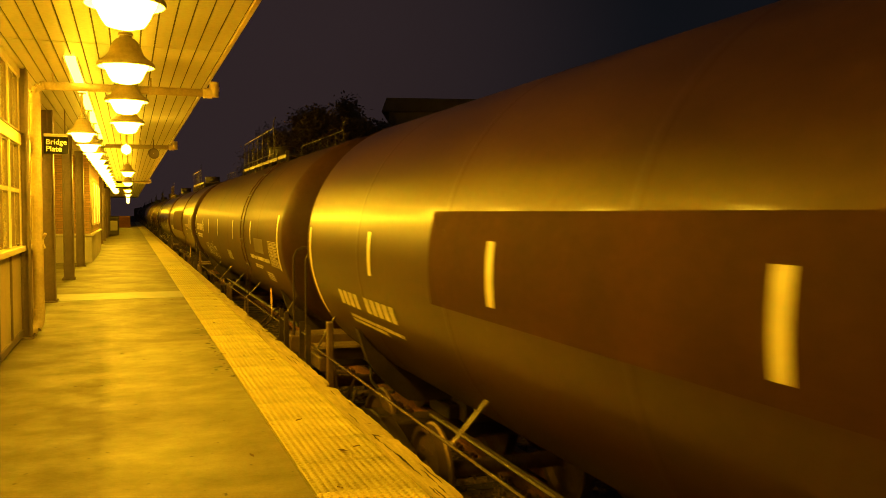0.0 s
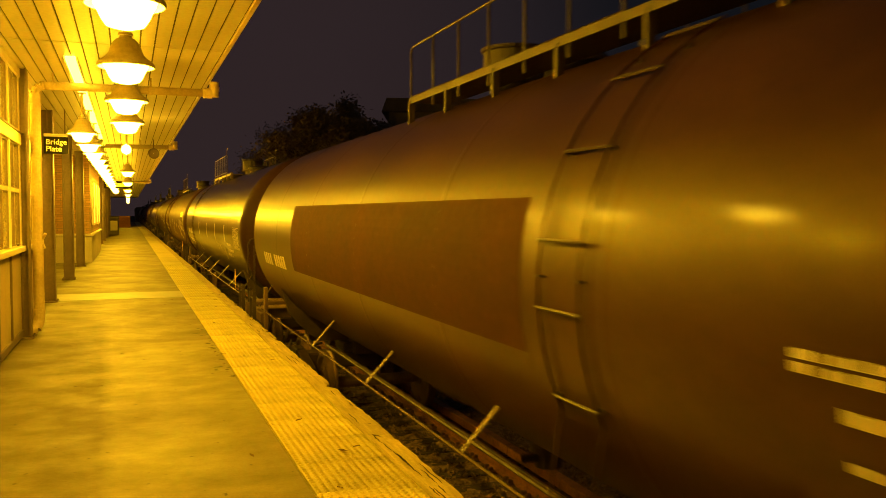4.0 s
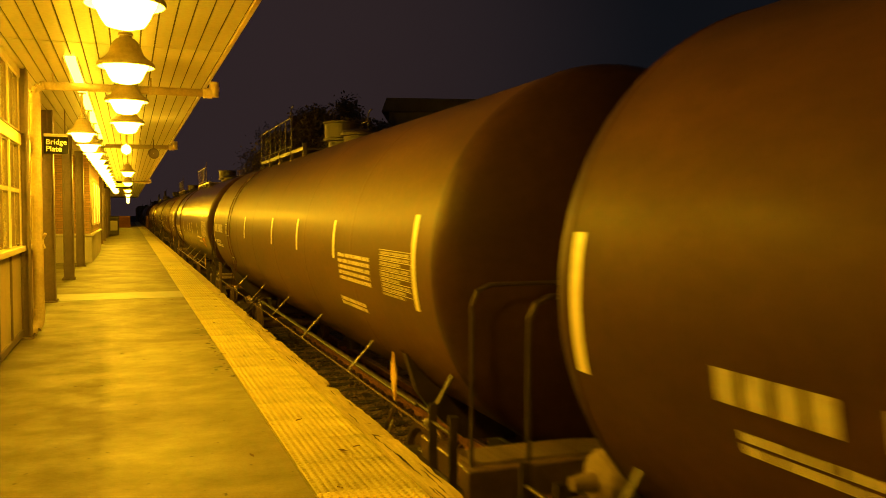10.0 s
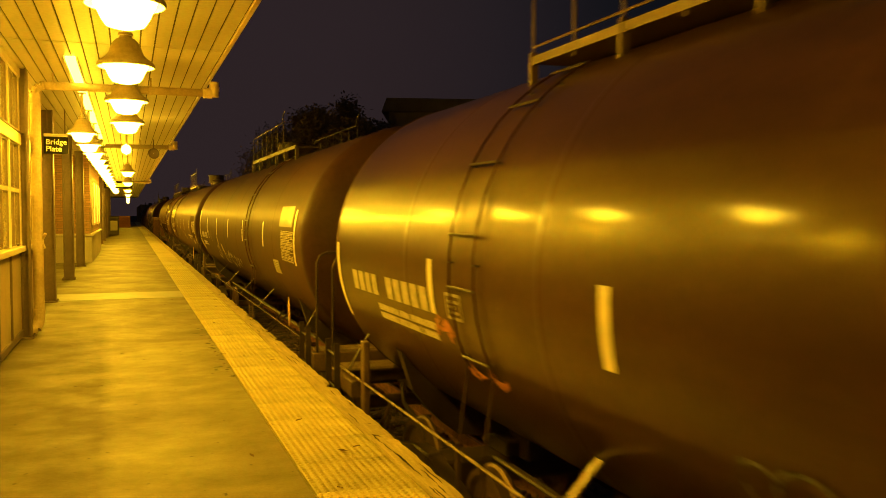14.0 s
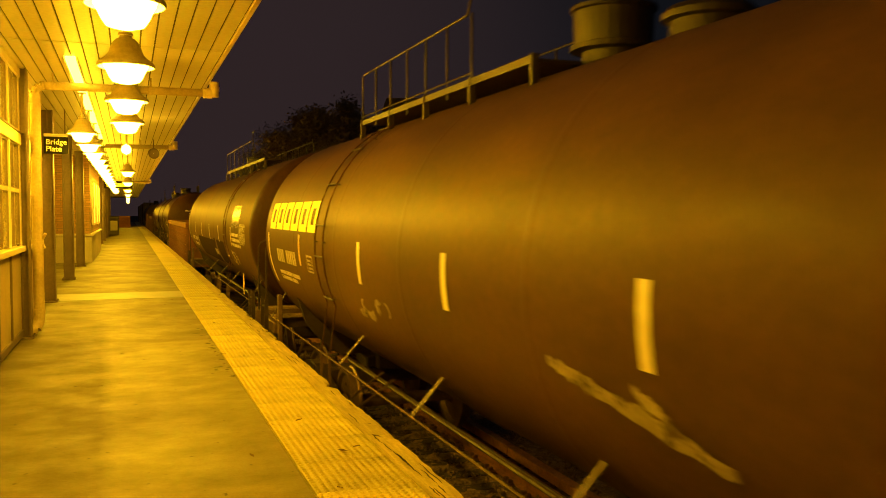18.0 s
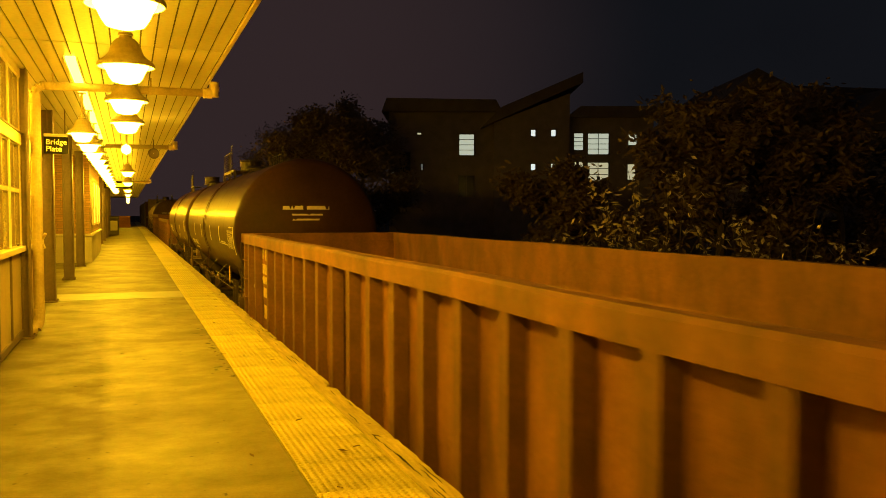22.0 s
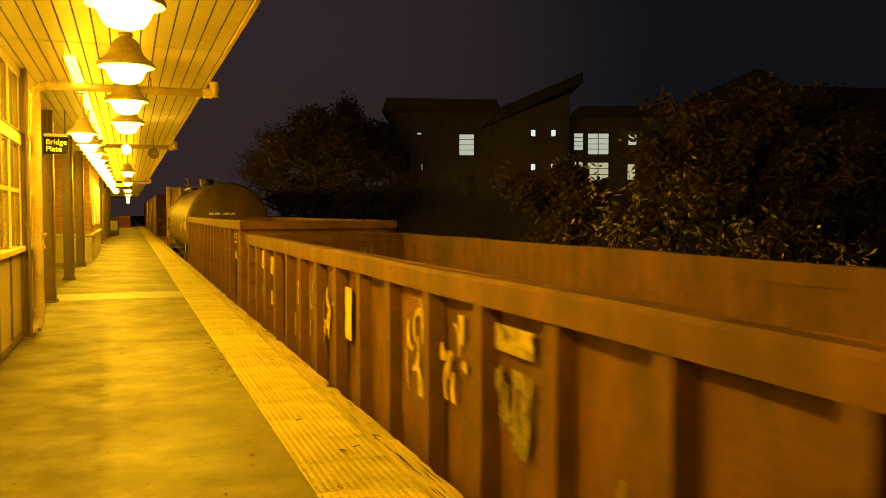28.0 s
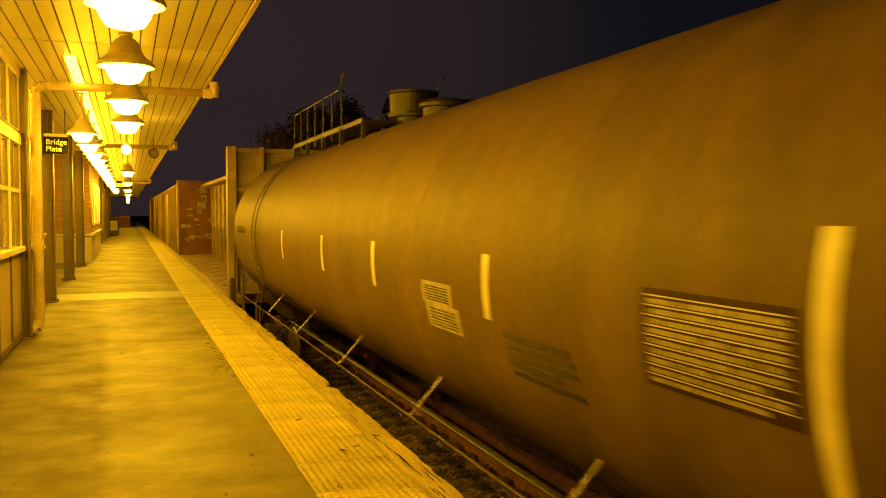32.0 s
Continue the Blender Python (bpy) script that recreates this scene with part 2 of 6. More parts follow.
TANK_SHORT = surface("tank_short_satin", (0.0721, 0.0302, 0.0080), 0.5, vary=0.36, scale=1.0, grain=14, bump=0.03, streak=(1.4, 0.6, 1.4), patchy=0.06, sheen_tint=(1.0, 0.72, 0.35), spec=0.20, coat=0.35, coat_rough=0.18)
CENTRE_TAN = surface("car_tan", (0.34, 0.25, 0.13), 0.6, vary=0.35, scale=2)
BOX_TAN = surface("boxcar_tan", (0.30, 0.21, 0.11), 0.65, vary=0.4, scale=2, streak=(2, 2, 0.4))
BOX_YELLOW = surface("boxcar_yellow", (0.48, 0.34, 0.10), 0.6, vary=0.3, scale=2, streak=(2, 2, 0.4))
WHEEL = surface("wheel_steel", (0.17, 0.11, 0.07), 0.45, metal=0.6, vary=0.4, scale=6)
STRIPE = surface("reflective_stripe", (0.75, 0.66, 0.42), 0.4, vary=0.15, scale=8)
STENCIL_DIM = surface("faded_stencil", (0.42, 0.36, 0.22), 0.6, vary=0.4, scale=14)
STENCIL_SOFT = surface("worn_stencil", (0.50, 0.44, 0.31), 0.6, vary=0.35, scale=9)
STENCIL = surface("white_stencil", (0.62, 0.56, 0.42), 0.6, vary=0.25, scale=9)
ORANGE_STRIPE = surface("orange_stripe", (0.70, 0.47, 0.15), 0.35, vary=0.15, scale=8)
YELLOW_MARK = surface("yellow_mark", (0.80, 0.74, 0.06), 0.5, vary=0.1, scale=8)
SPRAY_COOL = spray("cool_thin_graffiti", (0.125, 0.125, 0.105), 0.6)
GRAFFITI = spray("pale_graffiti", (0.30, 0.24, 0.14), 0.72)
GRAFFITI_WARM = spray("orange_graffiti", (0.46, 0.17, 0.04), 0.68)
GRAFFITI_COOL = spray("green_graffiti", (0.125, 0.145, 0.095), 0.5)
GRAFFITI_YELLOW = spray("yellow_graffiti", (0.56, 0.43, 0.12), 0.75)
MARK_WORN = spray("worn_yellow_letter", (0.60, 0.44, 0.13), 0.95)
SPRAY_PALE = spray("white_graffiti", (0.50, 0.45, 0.33), 0.75)
# Ribs darker than the side plates: their shade is put into the colour.
GON_RIB_SHADED = surface("gondola_rib_shaded", (0.140, 0.060, 0.021), 0.75, vary=0.45, scale=2.2, grain=22, bump=0.3)
GON_RUST = surface("gondola_rust", (0.205, 0.084, 0.027), 0.75, vary=0.48, scale=2.4, grain=22, bump=0.4, streak=(1, 1, 0.4))
GON_RUST_DARK = surface("gondola_brown", (0.165, 0.072, 0.027), 0.75, vary=0.5, scale=2.6, grain=22, bump=0.4, streak=(1, 1, 0.4))
LUMBER = surface("weathered_box", (0.28, 0.16, 0.08), 0.75, vary=0.4, scale=2)
HOUSE = surface("house_siding", (0.24, 0.20, 0.19), 0.9, vary=0.2)
ROOF = surface("house_roof", (0.13, 0.105, 0.105), 0.9, vary=0.2)
LIT = glow("lit_window", (0.72, 0.80, 0.62), 0.55)
LIT_COOL = glow("lit_small_window", (0.75, 0.85, 0.80), 0.9)
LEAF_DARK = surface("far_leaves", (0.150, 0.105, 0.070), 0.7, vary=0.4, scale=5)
# Far paler than foliage: the shrubs' missing lamplight is put into the colour.
LEAF_LIT = surface("leaves", (0.60, 0.51, 0.38), 0.4, vary=0.45, scale=5)
BARK = surface("bark", (0.060, 0.045, 0.030), 0.9, vary=0.4, scale=8)
BIN = surface("bin_paint", (0.10, 0.085, 0.06), 0.5, vary=0.3)
CRATE = surface("orange_box", (0.55, 0.24, 0.06), 0.6, vary=0.2)

HOUSE_GLASS = surface("dark_glass", (0.02, 0.022, 0.026), 0.15, vary=0.1)
LIT_WARM = glow("lit_warm_window", (0.80, 0.75, 0.45), 0.5)
LIT_DIM = glow("dim_window", (0.55, 0.62, 0.60), 0.12)
WINDOW_WARM = glow("station_window", (1.0, 0.5, 0.03), 1.2)
CHIP = surface("spalled_dark", (0.05, 0.04, 0.025), 0.9, vary=0.4, scale=20)
LEAF_DEAD = surface("dead_leaf", (0.10, 0.05, 0.02), 0.8, vary=0.4, scale=20)


def brick_material():
    m = surface("bricks", (0.34, 0.19, 0.10), 0.85, vary=0.3, scale=3)
    t = m.node_tree
    p = t.nodes["Principled BSDF"]
    co = node(t, "ShaderNodeTexCoord")
    rot = node(t, "ShaderNodeMapping")
    rot.inputs["Rotation"].default_value = (radians(90), 0, 0)
    br = node(t, "ShaderNodeTexBrick", Scale=1.0, Mortar_Size=0.006, Brick_Width=0.215, Row_Height=0.075)
    br.inputs["Color1"].default_value = (0.30, 0.16, 0.085, 1)
    br.inputs["Color2"].default_value = (0.40, 0.23, 0.12, 1)
    br.inputs["Mortar"].default_value = (0.16, 0.13, 0.10, 1)
    t.links.new(co.outputs["Object"], rot.inputs[0])
    t.links.new(rot.outputs[0], br.inputs["Vector"])
    t.links.new(br.outputs["Color"], p.inputs["Base Color"])
    return m


BRICKS = brick_material()

# ---- mesh helpers ----


def part(name, bm, material, parent=None, label="", smooth=False):
    me = bpy.data.meshes.new(name)
    bm.to_mesh(me)
    bm.free()
    me.materials.append(material)
    if smooth:
        me.shade_smooth()
    ob = new(name, me)
    ob.parent = parent
    if label:
        ob["label"] = label
    return ob


def share(name, mesh, parent, m=None):
    """One more object on a mesh that is there already."""
    ob = new(name, mesh)
    ob.parent = parent
    if m is not None:
        ob.matrix_basis = m
    return ob


def thing(name, label, category, at=(0, 0, 0), rz=0, group="", kind=""):
    ob = new(name)
    ob.empty_display_size = 0.1
    ob.matrix_basis = pose(*at, 0, 0, rz)
    return tagged(ob, label, category, group, kind)


def box(bm, x0, x1, y0, y1, z0, z1, bevel=0.0):
    vs = [bm.verts.new(p) for p in ((x0, y0, z0), (x1, y0, z0), (x1, y1, z0), (x0, y1, z0), (x0, y0, z1), (x1, y0, z1), (x1, y1, z1), (x0, y1, z1))]
    fs = [bm.faces.new([vs[i] for i in q]) for q in ((0, 3, 2, 1), (4, 5, 6, 7), (0, 1, 5, 4), (1, 2, 6, 5), (2, 3, 7, 6), (3, 0, 4, 7))]
    if bevel:
        edges = {e for f in fs for e in f.edges}
        bmesh.ops.bevel(bm, geom=list(edges), offset=bevel, segments=1, affect="EDGES")
    return bm


def rod(bm, p0, p1, r, n=8, r2=None):
    """A round bar from p0 to p1, tapered to r2."""
    p0, p1 = Vector(p0), Vector(p1)
    q = (p1 - p0).to_track_quat("Z", "Y")
    rings = []
    for p, rad in ((p0, r), (p1, r if r2 is None else r2)):
        rings.append([bm.verts.new(p + q @ Vector((rad * math.cos(2 * math.pi * i / n), rad * math.sin(2 * math.pi * i / n), 0))) for i in range(n)])
    for i in range(n):
        bm.faces.new((rings[0][i], rings[0][(i + 1) % n], rings[1][(i + 1) % n], rings[1][i]))
    bm.faces.new(rings[0][::-1])
    bm.faces.new(rings[1])
    return bm


def pipe(bm, pts, r, n=8):
    for a, b in zip(pts, pts[1:]):
        rod(bm, a, b, r, n)
    return bm


def beam(bm, p0, p1, w, h):
    """A flat bar from p0 to p1, w wide and h thick."""
    p0, p1 = Vector(p0), Vector(p1)
    q = (p1 - p0).to_track_quat("Z", "Y")
    vs = [bm.verts.new(p + q @ Vector((sx * w / 2, sy * h / 2, 0))) for p in (p0, p1) for sx, sy in ((-1, -1), (1, -1), (1, 1), (-1, 1))]
    for q4 in ((0, 3, 2, 1), (4, 5, 6, 7), (0, 1, 5, 4), (1, 2, 6, 5), (2, 3, 7, 6), (3, 0, 4, 7)):
        bm.faces.new([vs[i] for i in q4])
    return bm


def lathe(bm, profile, axis="Z", at=(0, 0, 0), n=32, close=False):
    """Turns (radius, height) pairs round an axis through at."""
    at = Vector(at)
    rings = []
    for r, h in profile:
        ring = []
        for i in range(n):
            a = 2 * math.pi * i / n
            c, s = r * math.cos(a), r * math.sin(a)
            ring.append(bm.verts.new(at + Vector({"Z": (c, s, h), "Y": (c, h, -s), "X": (h, c, s)}[axis])))
        rings.append(ring)
    for a, b in zip(rings, rings[1:]):
        for i in range(n):
            bm.faces.new((a[i], a[(i + 1) % n], b[(i + 1) % n], b[i]))
    if close:
        bm.faces.new(rings[0][::-1])
        bm.faces.new(rings[-1])
    return bm


def new_bm():
    return bmesh.new()


# ---- platform and track bed ----


def make_ground():
    bm = new_bm()
    box(bm, -400, 400, -120, 900, RAIL - 0.75, RAIL - 0.45)
    tagged(part("ground", bm, GROUND), "dark bare soil and weeds beside the tracks", "ground", kind="structure")


def make_platform():
    plat = thing("platform", "worn concrete station platform with stained slabs", "platform", kind="structure")
    joints = [-6.0, 3.0, 17.15, 18.55, 30.0, 42.0, 54.0, 66.0, 78.0, 90.0, 102.0, 114.0, 126.0, 138.0, 150.0, 162.0]
    for a, b in zip(joints, joints[1:]):
        bm = new_bm()
        box(bm, -4.4, 0.995, a + (0.02 if a == 17.15 else 0.006), b - 0.006, -0.22, 0.0 if a != 17.15 else 0.006, 0.004)
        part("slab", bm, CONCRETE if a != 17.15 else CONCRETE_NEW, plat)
    bm = new_bm()
    box(bm, -4.4, 1.60, -6, 162, -0.5, -0.225)
    part("deck", bm, CONCRETE_WALL, plat)
    bm = new_bm()
    box(bm, 1.35, 1.58, -6, 162, RAIL - 0.5, -0.5)
    part("edge_wall", bm, CONCRETE_WALL, plat)
    return plat


def make_tactile():
    strip = thing("tactile_strip", "yellow tactile warning strip of domed tiles, scuffed", "warning strip", kind="structure")
    pitch = 0.61
    bm = new_bm()
    box(bm, 0.003, 0.607, 0.003, 0.607, -0.02, 0.004)
    for i in range(13):
        for j in range(13):
            cx, cy = 0.0235 + 0.0469 * i, 0.0235 + 0.0469 * j
            ring = [(math.cos(k * 0.7854), math.sin(k * 0.7854)) for k in range(8)]
            lo = [bm.verts.new((cx + 0.0150 * u, cy + 0.0150 * v, 0.004)) for u, v in ring]
            hi = [bm.verts.new((cx + 0.0085 * u, cy + 0.0085 * v, 0.0120)) for u, v in ring]
            for k in range(8):
                bm.faces.new((lo[k], lo[(k + 1) % 8], hi[(k + 1) % 8], hi[k]))
            bm.faces.new(hi)
    first = part("tile", bm, TACTILE, strip)
    first.matrix_basis = pose(1.0, 2.4, 0)
    bm = new_bm()
    box(bm, 0.003, 0.607, 0.003, 0.607, -0.02, 0.006)
    flat = bpy.data.meshes.new("tile_far")
    bm.to_mesh(flat)
    bm.free()
    flat.materials.append(TACTILE)
    for k in range(1, 262):
        share("tile", first.data if k < 42 else flat, strip, pose(1.0, 2.4 + pitch * k, random.uniform(-0.002, 0.002)))
    bm = new_bm()
    box(bm, 0.995, 1.61, -6, 2.38, -0.22, 0.006)
    part("tile", bm, TACTILE, strip)


def make_edge_boards():
    edge = thing("platform_edge", "splintered wooden edge boards along the platform", "edge board", kind="structure")
    random.seed(5)
    y = -6.0
    while y < 162:
        length = 2.4 if y < 40 else 6.0
        bm = new_bm()
        n = 24 if 1 < y < 20 else 2
        rows = []
        for i in range(n + 1):
            yy = y + 0.004 + (length - 0.008) * i / n
            out = 1.80 + (random.uniform(-0.010, 0.006) if n > 2 else 0)
            if n > 2 and random.random() < 0.12:
                out -= random.uniform(0.02, 0.07)
            rows.append([bm.verts.new(p) for p in ((1.618, yy, 0.004), (out, yy, random.uniform(-0.012, 0.004)), (out - 0.012, yy, -0.13), (1.618, yy, -0.15))])
        for a, b in zip(rows, rows[1:]):
            for i in range(4):
                bm.faces.new((a[i], a[(i + 1) % 4], b[(i + 1) % 4], b[i]))
        bm.faces.new(rows[0])
        bm.faces.new(rows[-1][::-1])
        part("board", bm, BOARD, edge)
        y += length


def make_track(name, xc, label):
    track = thing(name, label, "track", (xc, 0, RAIL), kind="structure")
    for side in (-0.7525, 0.7525):
        bm = new_bm()
        prof = ((-0.075, -0.18), (0.075, -0.18), (0.075, -0.165), (0.012, -0.145), (0.012, -0.05), (0.037, -0.038), (0.037, 0), (-0.037, 0), (-0.037, -0.038), (-0.012, -0.05), (-0.012, -0.145), (-0.075, -0.165))
        a = [bm.verts.new((side + x, -60, z)) for x, z in prof]
        b = [bm.verts.new((side + x, 400, z)) for x, z in prof]
        for i in range(len(prof)):
            bm.faces.new((a[i], a[(i + 1) % len(prof)], b[(i + 1) % len(prof)], b[i]))
        part("rail", bm, RUST, track)
        bm = new_bm()
        box(bm, side - 0.006, side + 0.006, -60, 400, 0.0005, 0.003)
        part("running_surface", bm, STEEL, track, "polished rail head")
    bm = new_bm()
    box(bm, -1.3, 1.3, -0.115, 0.115, -0.33, -0.18, 0.012)
    for s in (-0.7525, 0.7525):
        box(bm, s - 0.17, s + 0.17, -0.09, 0.09, -0.181, -0.1795)
    tie = part("tie", bm, TIE, track)
    plate = new_bm()
    box(plate, -0.19, 0.19, -0.10, 0.10, -0.179, -0.164, 0.003)
    for dx in (-0.115, 0.115):
        for dy in (-0.055, 0.055):
            box(plate, dx - 0.030, dx + 0.030, dy - 0.022, dy + 0.022, -0.164, -0.118, 0.008)
    plates = bpy.data.meshes.new("tie_plate")
    plate.to_mesh(plates)
    plate.free()
    plates.materials.append(PLATE)
    for k in range(24):
        guard = new_bm()
        box(guard, 1.09, 1.22, -8 + 6 * k + 0.01, -2 + 6 * k - 0.01, -0.17, -0.05, 0.01)
        part("guard_timber", guard, RUST, track, "rust-brown guard beam beside the rail")
    for k in range(1, 190):
        sleeper = share("tie", tie.data, track, pose(random.uniform(-0.02, 0.02), 0.53 * k, 0, 0, 0, random.uniform(-1, 1)))
        if k < 60:
            for side in (-0.7525, 0.7525):
                share("tie_plate", plates, sleeper, pose(side, 0, 0))
    return track


def make_ballast():
    """One bed of stones: a wavy sheet with loose stones on it."""
    rng = np.random.default_rng(3)
    bm = new_bm()
    xs, ys = np.linspace(1.6, 12.5, 60), np.concatenate([np.linspace(-10, 2, 14), np.linspace(2.2, 30, 150), np.linspace(32, 200, 40)])
    grid = [[bm.verts.new((x, y, RAIL - 0.190 + rng.uniform(-0.022, 0.018) - max(0, x - 10.5) * 0.2)) for x in xs] for y in ys]
    for a, b in zip(grid, grid[1:]):
        for i in range(len(xs) - 1):
            bm.faces.new((a[i], a[i + 1], b[i + 1], b[i]))
    bed = part("ballast_bed", bm, BALLAST)
    tagged(bed, "dark crushed stone ballast under the rails", "ballast", kind="stuff")
    verts, faces = [], []
    for _ in range(16000):
        c = np.array((rng.uniform(2.0, 7.5), 2.5 + 24 * rng.random() ** 1.6, RAIL - 0.178))
        s = rng.uniform(0.015, 0.036)
        o = rng.normal(0, 0.35, (6, 3)) * s
        base = np.array(((1, 0, 0), (-1, 0, 0), (0, 1, 0), (0, -1, 0), (0, 0, 0.8), (0, 0, -0.8))) * s + o + c
        k = len(verts)
        verts += [tuple(v) for v in base]
        faces += [(k + i, k + j, k + l) for i, j, l in ((0, 2, 4), (2, 1, 4), (1, 3, 4), (3, 0, 4), (2, 0, 5), (1, 2, 5), (3, 1, 5), (0, 3, 5))]
    me = bpy.data.meshes.new("ballast_stones")
    me.from_pydata(verts, [], faces)
    me.materials.append(BALLAST)
    tagged(new("ballast_stones", me), "loose crushed stones between the ties", "ballast", kind="stuff")


make_ground()
make_platform()
make_tactile()
make_edge_boards()
make_track("track", XC, "railway track with rusty rails on dark ties")
make_ballast()

# ---- canopy ----
SOFFIT_Z = 3.50
EDGE_X = 1.12


def make_canopy():
    ceil = thing("ceiling", "metal plank soffit of the platform canopy", "ceiling", kind="structure")
    seams = [-5.0, 2.4, 10.2, 17.6, 25.0, 33.0, 41.0, 49.0, 57.0, 66.0, 75.0, 85.0, 95.0, 105.0, 115.0]
    bm = new_bm()
    x = -4.4
    w = 0.152
    while x < EDGE_X - 0.06:
        x1 = min(x + w - 0.018, EDGE_X - 0.05)
        for a, b in zip(seams, seams[1:]):
            box(bm, x, x1, a + 0.011, b - 0.011, SOFFIT_Z, SOFFIT_Z + 0.015)
        x += w
    tagged(part("ceiling_planks", bm, SOFFIT, ceil), kind="structure")
    bm = new_bm()
    box(bm, -4.4, EDGE_X - 0.02, -5, 115, SOFFIT_Z + 0.016, SOFFIT_Z + 0.12)
    part("ceiling_deck", bm, SOFFIT_GAP, ceil)
    bm = new_bm()
    box(bm, EDGE_X - 0.05, EDGE_X, -5, 115, SOFFIT_Z - 0.015, SOFFIT_Z + 0.22, 0.004)
    part("fascia", bm, PIPE, ceil, "tan painted metal fascia")


make_canopy()


def pendant(y, x=0.0, z=2.805, label="bell-shaped pendant lamp glowing yellow under the canopy"):
    ob = thing("pendant_lamp", label, "lamp", (x, y, z), group="canopy lamps")
    prof = ((0.218, -0.012), (0.222, -0.002), (0.215, 0.014), (0.192, 0.036), (0.156, 0.060), (0.132, 0.092), (0.118, 0.135), (0.096, 0.180), (0.066, 0.208), (0.048, 0.214), (0.046, 0.232), (0.058, 0.236), (0.058, 0.250), (0.03, 0.258))
    part("shade", lathe(new_bm(), prof, n=40), SHADE, ob, smooth=True)
    inner = tuple((max(0.02, r - 0.006), h - 0.004) for r, h in prof)
    part("lining", lathe(new_bm(), inner, n=40), SHADE_IN, ob, smooth=True)
    globe = [(0.172, 0.012), (0.168, -0.016), (0.150, -0.045), (0.128, -0.094), (0.104, -0.128), (0.058, -0.142), (0.002, -0.145)]
    g = part("globe", lathe(new_bm(), globe, n=28), BULB, ob, "white-hot glowing glass globe", smooth=True)
    g.visible_shadow = False
    bm = new_bm()
    rod(bm, (0, 0, 0.255), (0, 0, SOFFIT_Z - z - 0.03), 0.020, 10)
    part("stem", bm, SHADE, ob)
    bm = new_bm()
    box(bm, -0.06, 0.06, -0.06, 0.06, SOFFIT_Z - z - 0.045, SOFFIT_Z - z - 0.002, 0.004)
    part("mounting_box", bm, SHADE, ob)
    return ob


first_lamp = pendant(PENDANT_Y[0])
for y in PENDANT_Y[1:]:
    copy_thing(first_lamp, pose(0, y, 2.805))
bulb = thing("globe_lamp", "small bare glowing globe on a rod", "lamp", (-0.02, 17.7, 2.86))
part("globe", lathe(new_bm(), [(0.02, 0.10), (0.075, 0.06), (0.095, 0.0), (0.075, -0.06), (0.01, -0.095)], n=20), BULB, bulb, smooth=True).visible_shadow = False
part("rod", rod(new_bm(), (0, 0, 0.09), (0, 0, SOFFIT_Z - 2.86), 0.012, 8), SHADE, bulb)
wall_lamp = pendant(WALL_LAMP_Y[0], -0.64, 2.86)
for y in WALL_LAMP_Y[1:]:
    copy_thing(wall_lamp, pose(-0.64, y, 2.86))


def strip_lights():
    """Linear strip lights let into the soffit beside the wall row."""
    for y0 in (11.1, 14.1, 17.1, 20.1):
        ob = thing("strip_light", "recessed linear strip light glowing yellow in the soffit", "lamp", (-0.62, y0, SOFFIT_Z), group="strip lights of the canopy")
        bm = new_bm()
        box(bm, -0.058, 0.058, 0.0, 2.7, -0.032, -0.002, 0.006)
        part("diffuser", bm, TUBE, ob, "glowing diffuser")
        bm = new_bm()
        for x in (-0.078, 0.062):
            box(bm, x, x + 0.016, -0.01, 2.71, -0.04, -0.002)
        part("housing_rim", bm, SHADE_IN, ob)


strip_lights()


